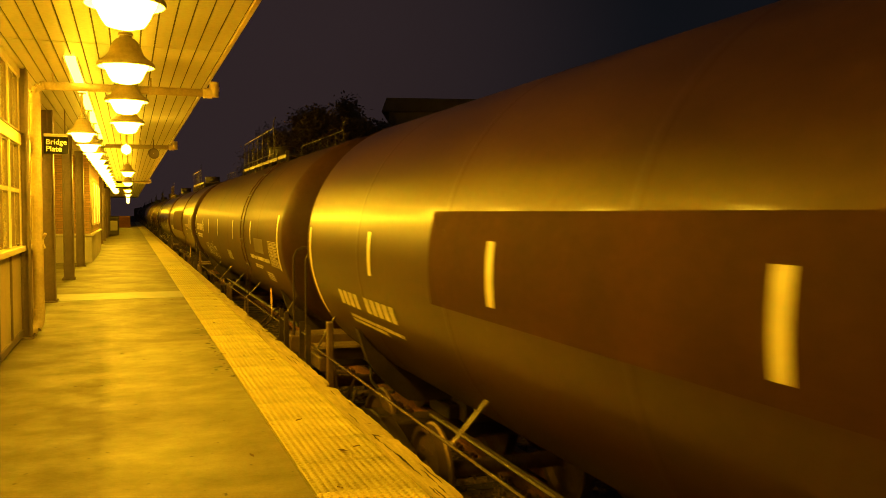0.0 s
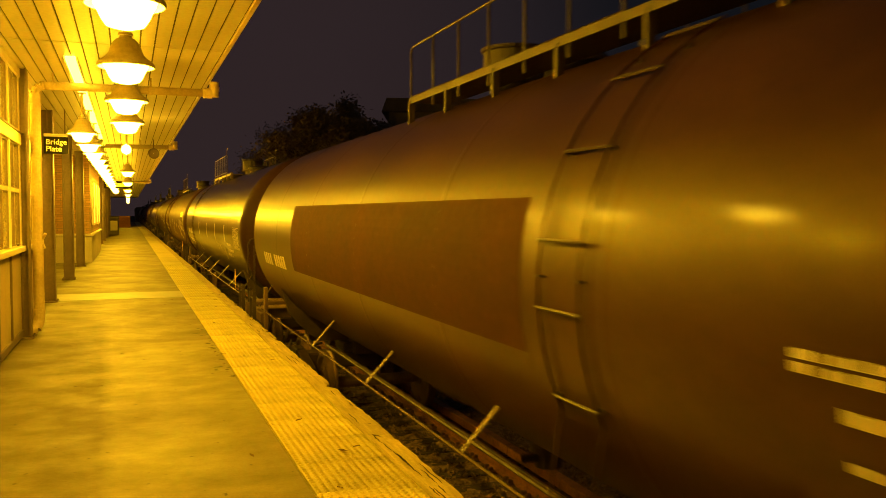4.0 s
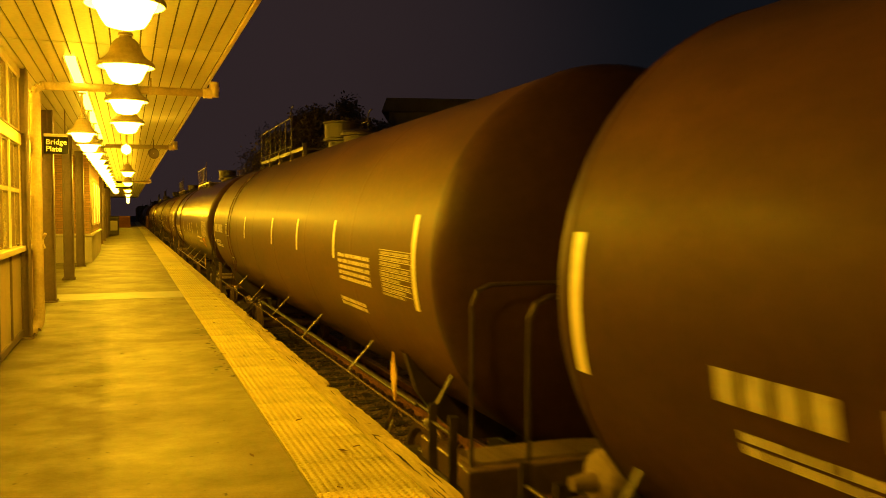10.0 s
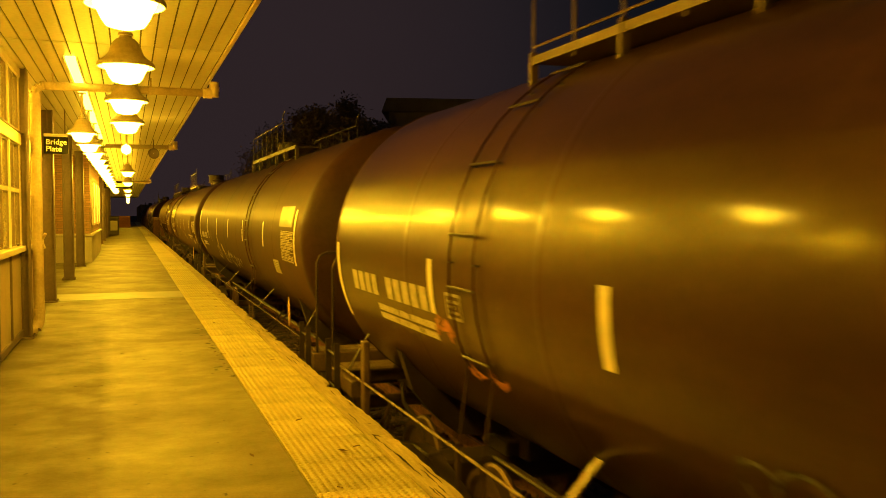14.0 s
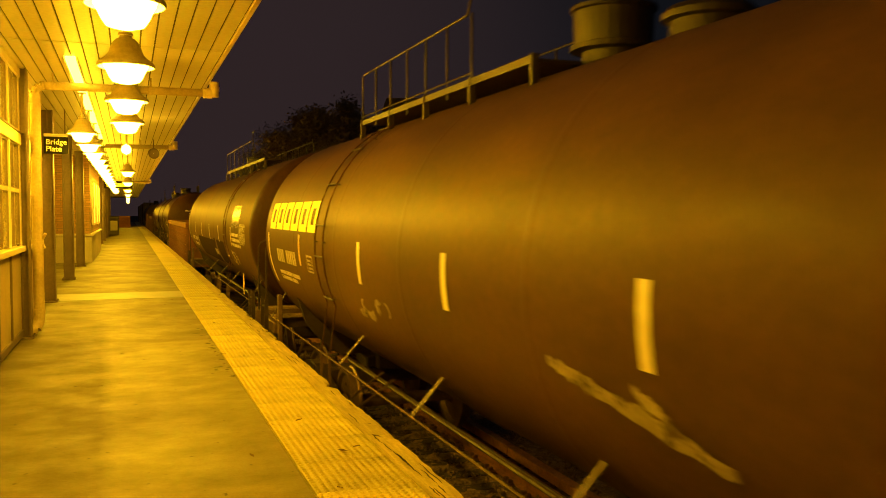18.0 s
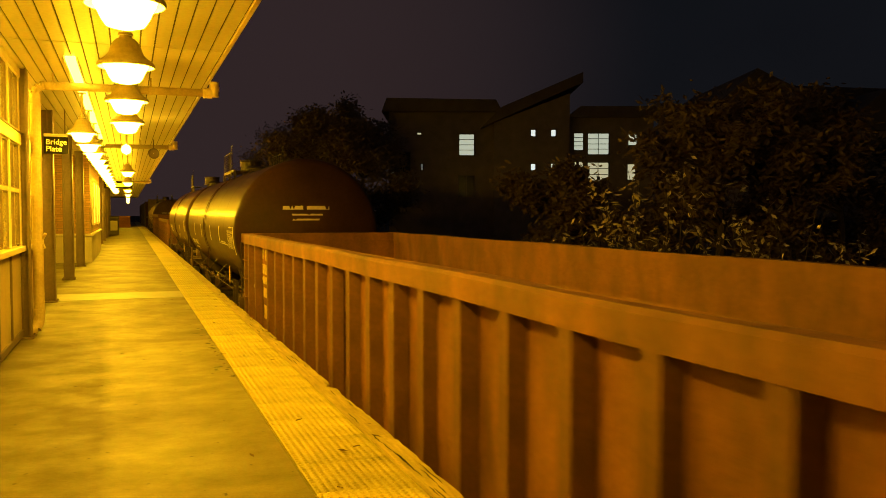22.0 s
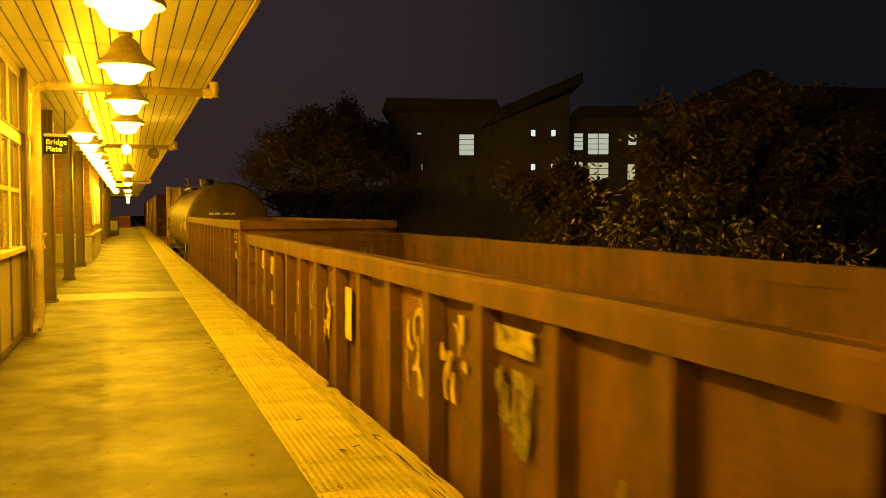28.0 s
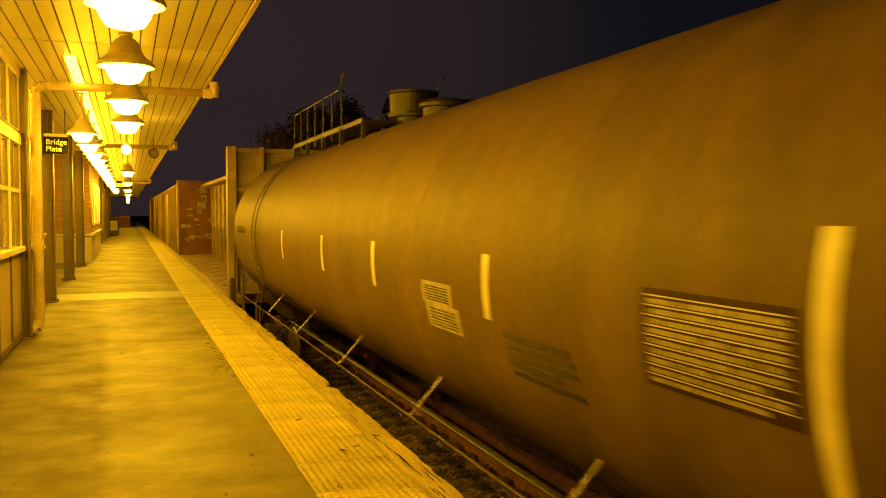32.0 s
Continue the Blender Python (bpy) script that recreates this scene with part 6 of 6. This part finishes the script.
def consist():
    """The train, car by car, from its head to its tail."""
    size = [16.0] + [B[i] - B[i - 1] - 2.0 for i in range(1, 10)]
    tank_car(B[0], size[0], TANK_SEMI, "black tank car with a darker repainted side panel", top=8, stripes=(2.7, 5.4, 7.8, 10.2, 12.7), glyph=(1.29, 3.3, -22, -16, 10),
             lines=((1.5, 3.3, -29, -25, 2),), panels=((4.3, 14.2, 15, -10.5),), tall=((0.12, 8, -32),), ladder=None, walk_d=(7.5, 11.5), house=7.0, seed=1)
    tank_car(B[1], size[1], TANK_DULL, "dusty black tank car with looping graffiti", top=8.5, stripes=(2.74, 4.6, 7.0, 10.15, 12.84), orange=(), tall=((0.07, 13, -12), (15.72, 13, -18)),
             glyph=(0.6, 2.5, -5, 2, 10), lines=((0.8, 2.4, -13, -8, 2), (12.6, 14.75, -16, -12.5, 1), (12.9, 13.8, -22, -19, 2), (14.0, 14.7, -28, -22, 4)),
             data=(14.85, 15.65, -2, -17), pale=((13.25, 14.25, -2, -11),), plates=((8.5, 9.25, -17, -25), (2.85, 3.1, 2, -5)), scrawls=((2.95, 5.9, -32, -15, SPRAY_PALE), (3.1, 5.8, -30, -18, SPRAY_PALE)),
             ladder=11.9, walk_d=(6.1, 12.2), house=7.3, deck_z=0.10, seed=10)
    tank_car(B[2], size[2], TANK_SEMI, "satin black tank car with a dark side panel", top=6, tall=((15.36, 13, -18),), panels=((3.45, 10.46, 18, -15),), data=(14.25, 15.2, 8, -7),
             lines=((12.5, 14.2, -5, -1.5, 2), (12.7, 13.5, -10, -7.5, 1), (12.7, 13.1, -16, -14, 1)), glyph=(1.0, 2.9, -16, -9, 10), ladder=10.95, walk_d=(6.2, 11.6), house=7.2, seed=20)
    tank_car(B[3], size[3], TANK_JET, "glossy black tank car with mirror-like highlights", top=4, stripes=(3.0, 5.85, 8.46, 10.8, 13.0), glyph=(1.02, 3.2, -12, -6, 10), data=(14.67, 15.6, 3, -14),
             lines=((1.2, 2.7, -23, -18, 2), (13.25, 14.15, -13, -10, 1), (13.3, 14.4, -18, -15, 1), (13.1, 13.95, -23, -20, 3)), scrawls=((4.5, 5.5, -29, -21, GRAFFITI), (11.0, 12.1, -20, -14, GRAFFITI), (12.2, 12.9, -26, -18, GRAFFITI)),
             rail_paint=FRAME_PALE, brace_d=3.82, house=6.8, deck_z=0.14, seed=30)
    tank_car(B[4], size[4], TANK_DULL, "dull black tank car with a pale patch", top=4, stripes=(2.68, 4.87, 7.31, 9.2, 10.8, 12.4), tall=((15.46, 12, -19), (0.09, 11, -15)), glyph=(1.1, 2.5, -12, -7, 9),
             lines=((1.2, 2.4, -19, -15, 2), (14.05, 14.3, 3.4, 4.4, 1)), data=(14.05, 15.04, 1, -13), pale=((13.1, 13.85, 3, -10),), plates=((12.76, 13.28, -11, -15), (12.77, 13.3, -16, -24), (13.5, 13.8, -18, -26), (4.83, 5.17, 2, -3)),
             scrawls=((7.65, 9.3, -26, -12, GRAFFITI),), bright=((13.75, 15.05, 15.5, 7.8), (13.4, 13.75, 14.6, 11.6)), head=(-0.32, 0.16), deck_z=0.12, gear=(1,), seed=40)
    tank_car(B[5], size[5], TANK_DULL2, "dusty brown-black tank car", top=11.5, stripes=(3.04, 5.93, 9.1, 11.13, 13.2), tall=((0.06, 15, -14), (15.85, 14, -14)), glyph=(0.24, 2.08, -3, 4, 10),
             lines=((0.42, 1.8, -16, -9, 2), (13.4, 14.6, -11, 0, 5), (13.2, 14.2, -22, -18, 2)), data=(14.96, 15.75, 3, -12), plates=((2.68, 2.95, 5, -3),), brace_d=3.93, house=7.4, deck_z=0.12, seed=50)
    tank_car(B[6], size[6], TANK_BLACK, "glossy black tank car with coloured graffiti", top=2, stripes=(2.83, 5.2, 7.65, 9.9, 12.2), tall=((0.05, 3, -26),), glyph=(0.6, 2.78, -13, -6, 10), data=(13.8, 15.4, 5, -12),
             lines=((1.33, 2.8, -21, -15, 2), (11.75, 13.6, -15, -12.5, 1), (12.2, 13.6, -20, -17, 1), (13.75, 14.2, 10.5, 11.5, 1)), plates=((3.12, 3.4, -6, -13), (8.44, 9.06, 1, -10)),
             scrawls=((12.4, 13.2, -14, -1, GRAFFITI_COOL), (13.5, 14.4, -24, -13, GRAFFITI_WARM), (13.3, 14.6, -23, -16, GRAFFITI_WARM), (6.0, 11.6, -31, -20, SPRAY_COOL), (10.5, 13.6, -26, -18, SPRAY_COOL), (2.9, 3.9, -27, -15, GRAFFITI_WARM)), rail_paint=FRAME_PALE, house=7.1, deck_z=0.14, seed=60)
    tank_car(B[7], size[7], TANK_DULL, "dull black tank car with yellow graffiti", top=9, stripes=(2.7, 5.2, 7.7, 10.2, 12.8), tall=((0.19, 17, -13), (0.29, 17, -13), (15.52, 16, -12)), glyph=(0.84, 2.5, -12, -6, 9),
             lines=((1.0, 2.3, -20, -15, 2),), data=(14.5, 15.4, 5, -11), pale=((14.3, 15.3, 18, 7),), plates=((2.9, 3.15, -4, -11), (13.6, 14.1, -12, -20)),
             fills=((0.02, 0.85, -16, -25, 9, GRAFFITI_YELLOW), (3.55, 3.75, -3, -14, 4, GRAFFITI), (5.15, 5.35, -8, -15, 5, MARK_WORN), (5.9, 6.2, -15, -21, 8, GRAFFITI_YELLOW)),
             scrawls=((4.6, 5.6, -26, -14, GRAFFITI), (6.0, 9.0, -30, -22, GRAFFITI)), ladder=11.0, walk_d=(6.2, 11.6), house=7.2, seed=70)
    car = tank_car(B[8], size[8], TANK_DULL2, "brown-black tank car with big yellow lettering", top=4, stripes=(5.62, 7.9, 10.3, 13.0), orange=(2.68,), tall=((0.28, 3, -26), (15.56, 4, -25)),
                   glyph=(0.98, 2.42, -12, -5, 10), lines=((0.9, 2.4, -22, -16, 2), (12.0, 14.2, -18, -15, 1), (12.6, 13.6, -21, -19, 1)), data=(14.47, 15.4, 3, -11), panels=((13.85, 15.5, 10, -19),),
                   plates=((3.12, 3.45, -5, -13), (14.0, 14.55, -22, -27)), fills=((9.35, 10.0, -15, -19, 4, GRAFFITI), (9.9, 10.75, -18, -24, 5, GRAFFITI), (10.15, 10.4, -15, -19, 3, GRAFFITI)), scrawls=((5.3, 6.3, -22, -16, GRAFFITI),), ladder=4.0, house=7.6, deck_z=0.16, seed=80)
    glyphs(car, size[8] / 2, 0.40, 3.75, 5.5, 20, 6, TANK_R, 3, YELLOW_MARK, label="big yellow lettering block")
    tank_car(B[9], size[9], TANK_GREY, "grey tank car with dark patches along its belly", top=3, stripes=(2.9, 5.31, 7.87, 10.25), orange=(12.85,), tall=((0.18, 12, 4), (0.08, 4, -18)), glyph=(1.3, 3.2, -19, -14, 10),
             lines=((1.5, 3.0, -26, -22, 2), (13.05, 14.4, -12, 0, 3)), data=(14.35, 15.2, 6, -9), panels=((3.64, 9.0, -12, -36, TANK_BELLY), (9.43, 11.17, -11, -34, TANK_BELLY), (8.79, 9.11, -10, -16, TANK_BELLY), (13.05, 14.2, 20, 3, TANK_PATCH)),
             plates=((3.45, 3.75, -13, -20), (8.35, 9.07, -21, -27)), scrawls=((12.45, 13.2, -26, -16, GRAFFITI_YELLOW), (12.5, 13.1, -25, -17, SPRAY_PALE)), ladder=11.9, walk_d=(5.2, 12.6), house=6.4, rail_paint=FRAME_LIGHT, seed=100)
    gondola(B[9] + 1.5, 62.8, GON_RUST, "empty rust-orange gondola car with ribbed sides", ribs=[0.66, 1.50] + [2.85 + 0.73 * k for k in range(16)], seed=1, smears=((0.9, 1.0, 1.5, 1.9, GRAFFITI),),
            blocks=((1.92, 0.22, 2.24, 2.40, GRAFFITI_YELLOW), (2.22, 0.22, 2.22, 2.40, MARK_WORN), (2.06, 0.46, 2.00, 2.16, MARK_WORN), (2.06, 0.46, 1.84, 1.96, GRAFFITI_YELLOW), (2.10, 0.40, 1.62, 1.78, MARK_WORN), (2.16, 0.36, 1.28, 1.50, MARK_WORN)))
    tank_car(78.31, 13.84, TANK_DULL3, "dull black tank car with a centre side ladder", top=2, stripes=(2.9, 5.55, 8.5, 10.8), tall=((13.66, 3, -19),), glyph=(1.06, 2.9, -25, -19, 10), lines=((1.2, 2.8, -32, -28, 2), (11.14, 12.5, -13, -10, 2), (12.95, 13.5, 2, 3.4, 1)),
             data=(12.59, 13.55, 0, -15), plates=((3.1, 3.4, -19, -25),), ladder=7.0, walk_d=(4.8, 7.4), house=5.3, seed=110)
    tank_car(93.25, 12.95, TANK_SHORT, "short brown-black tank car with a ladder cage", top=2, glyph=(1.1, 2.9, -14, -8, 9), data=(11.8, 12.6, 3, -14), plates=((8.7, 9.2, -5, -14), (6.7, 7.1, -23, -30), (10.3, 10.75, -22, -27)),
             lines=((7.6, 8.2, -25, -20, 3), (1.3, 2.6, -20, -16, 2)), ladder=6.0, walk_d=(5.3, 6.7), house=7.6, gear=(-1,), seed=120)
    gondola(94.75, 109.03, GON_RUST_DARK, "dented brown gondola car with pale graffiti", ribs=[1.06 + 0.96 * k for k in range(14)], seed=2, chalk=True,
            blocks=((1.27, 0.46, 2.08, 2.38, GRAFFITI_YELLOW), (1.18, 0.20, 1.58, 1.82, GRAFFITI), (1.42, 0.20, 1.58, 1.82, GRAFFITI), (2.32, 0.56, 2.05, 2.32, GRAFFITI_YELLOW), (2.18, 0.24, 1.58, 1.80, GRAFFITI_YELLOW), (2.48, 0.24, 1.55, 1.78, GRAFFITI),
                    (4.46, 0.18, 1.78, 2.12, STRIPE), (7.10, 0.30, 1.72, 2.25, STRIPE), (8.62, 0.14, 2.03, 2.20, STRIPE), (8.62, 0.12, 1.70, 1.90, STRIPE), (10.98, 0.60, 2.18, 2.34, GRAFFITI_YELLOW)),
            smears=((0.45, 0.7, 1.5, 2.2, GRAFFITI), (3.6, 4.1, 1.3, 1.72, GRAFFITI), (6.0, 6.4, 1.4, 2.2, GRAFFITI_YELLOW), (5.2, 5.6, 1.5, 2.25, GRAFFITI), (9.1, 9.4, 1.6, 2.35, GRAFFITI_YELLOW), (9.95, 10.3, 1.7, 2.32, MARK_WORN), (10.7, 11.2, 1.6, 2.1, GRAFFITI), (12.2, 12.7, 1.3, 1.8, GRAFFITI)))
    yellow = MARK_WORN
    gondola(110.0, 124.99, GON_RUST_DARK, "brown gondola car with worn yellow block marks", ribs=[1.55 + 0.885 * k for k in range(14)], top=1.48 - RAIL, seed=3,
            blocks=((0.76, 0.44, 2.58, 2.64, yellow), (0.80, 0.30, 2.48, 2.53, yellow), (0.75, 0.46, 1.96, 2.14, yellow), (1.05, 0.20, 1.46, 1.56, STENCIL_DIM),
                    (1.68, 0.22, 2.25, 2.46, yellow), (1.98, 0.24, 2.24, 2.44, yellow), (1.72, 0.18, 1.78, 2.02, yellow), (2.02, 0.20, 1.78, 2.00, yellow), (1.92, 0.2, 1.40, 1.43, STENCIL_DIM), (1.95, 0.2, 1.31, 1.34, STENCIL_DIM),
                    (2.88, 0.42, 2.24, 2.43, yellow), (2.82, 0.16, 1.85, 2.03, yellow), (3.02, 0.16, 1.84, 2.02, yellow), (3.02, 0.28, 1.46, 1.49, STENCIL_DIM), (3.06, 0.26, 1.39, 1.42, STENCIL_DIM),
                    (3.66, 0.18, 1.92, 2.06, yellow), (3.90, 0.15, 1.80, 2.04, yellow),
                    (7.28, 0.26, 1.74, 1.78, STENCIL_DIM), (7.30, 0.24, 1.62, 1.66, STENCIL_DIM), (8.06, 0.22, 1.45, 2.26, GRAFFITI_YELLOW), (9.15, 0.18, 1.38, 1.45, STENCIL_DIM),
                    (9.70, 0.16, 1.95, 2.42, yellow), (9.93, 0.20, 2.28, 2.44, yellow), (9.93, 0.20, 1.94, 2.08, yellow), (9.80, 0.42, 1.72, 1.85, yellow),
                    (10.68, 0.40, 2.30, 2.43, yellow), (10.56, 0.16, 2.12, 2.30, yellow), (10.78, 0.20, 1.92, 2.14, yellow), (10.66, 0.36, 1.70, 1.79, yellow), (10.70, 0.34, 1.40, 1.66, GRAFFITI_YELLOW),
                    (11.52, 0.48, 2.32, 2.45, yellow), (11.54, 0.22, 2.02, 2.32, yellow), (11.56, 0.40, 1.90, 2.02, yellow), (11.57, 0.44, 1.75, 1.84, yellow), (11.5, 0.36, 1.46, 1.56, GRAFFITI_YELLOW),
                    (12.52, 0.72, 2.57, 2.62, STENCIL), (12.50, 0.24, 2.45, 2.50, STENCIL), (12.5, 0.3, 1.55, 1.62, yellow),
                    (13.34, 0.14, 2.60, 2.63, STENCIL), (13.59, 0.20, 2.60, 2.63, STENCIL), (13.34, 0.14, 2.54, 2.57, STENCIL), (13.59, 0.20, 2.54, 2.57, STENCIL), (13.34, 0.14, 2.48, 2.51, STENCIL), (13.59, 0.20, 2.47, 2.51, STENCIL), (13.50, 0.48, 2.38, 2.42, STENCIL), (13.50, 0.36, 2.06, 2.20, yellow)),
            smears=((4.3, 5.2, 1.2, 1.7, GRAFFITI), (6.2, 6.6, 1.3, 1.9, GRAFFITI)))
    tank_car(142.38, 16.08, TANK_WHITE, "dirty off-white tank car with pale stencils", top=5, stripes=(5.7, 8.3, 10.4, 12.9), tall=((15.55, 13, -28),), lines=((13.1, 13.95, -22, -11, 5), (0.6, 1.7, 0, 5, 2)), data=(14.6, 15.4, 2, -12),
             plates=((11.7, 12.3, -4, -10), (11.75, 12.4, -10, -17)), ladder=3.0, walk_d=(2.5, 7.2), house=7.0, head=(-0.15, -0.14), brace_d=4.05, dark_print=True, seed=130)
    centre_beam_car(143.9, 164.4, CENTRE_TAN, "empty tan centre-beam flat car with end bulkheads")
    boxcar(165.6, 181.6, BOX_TAN, "tan boxcar with rust streaks down its sides", seed=2)
    boxcar(182.8, 198.8, BOX_YELLOW, "faded yellow boxcar with ribbed sides", seed=3)
    boxcar(200.0, 216.0, LUMBER, "brown boxcar at the tail of the train", seed=4)


consist()


def motions():
    times = [0, 0.1, 0.3] + [2.0 * k for k in range(1, 16)] + [31.7, 31.9, 32.0]
    for car, y in MOVERS:
        walk(car, [(t, pose(XC, y - SPEED * (t - 16), RAIL)) for t in times])
    for w, dy in WHEELS:
        rows = [(k / 15, pose(0, dy, 0.46, math.degrees(SPEED * k / 15 / 0.46))) for k in range(481)]
        walk(w, rows)


motions()
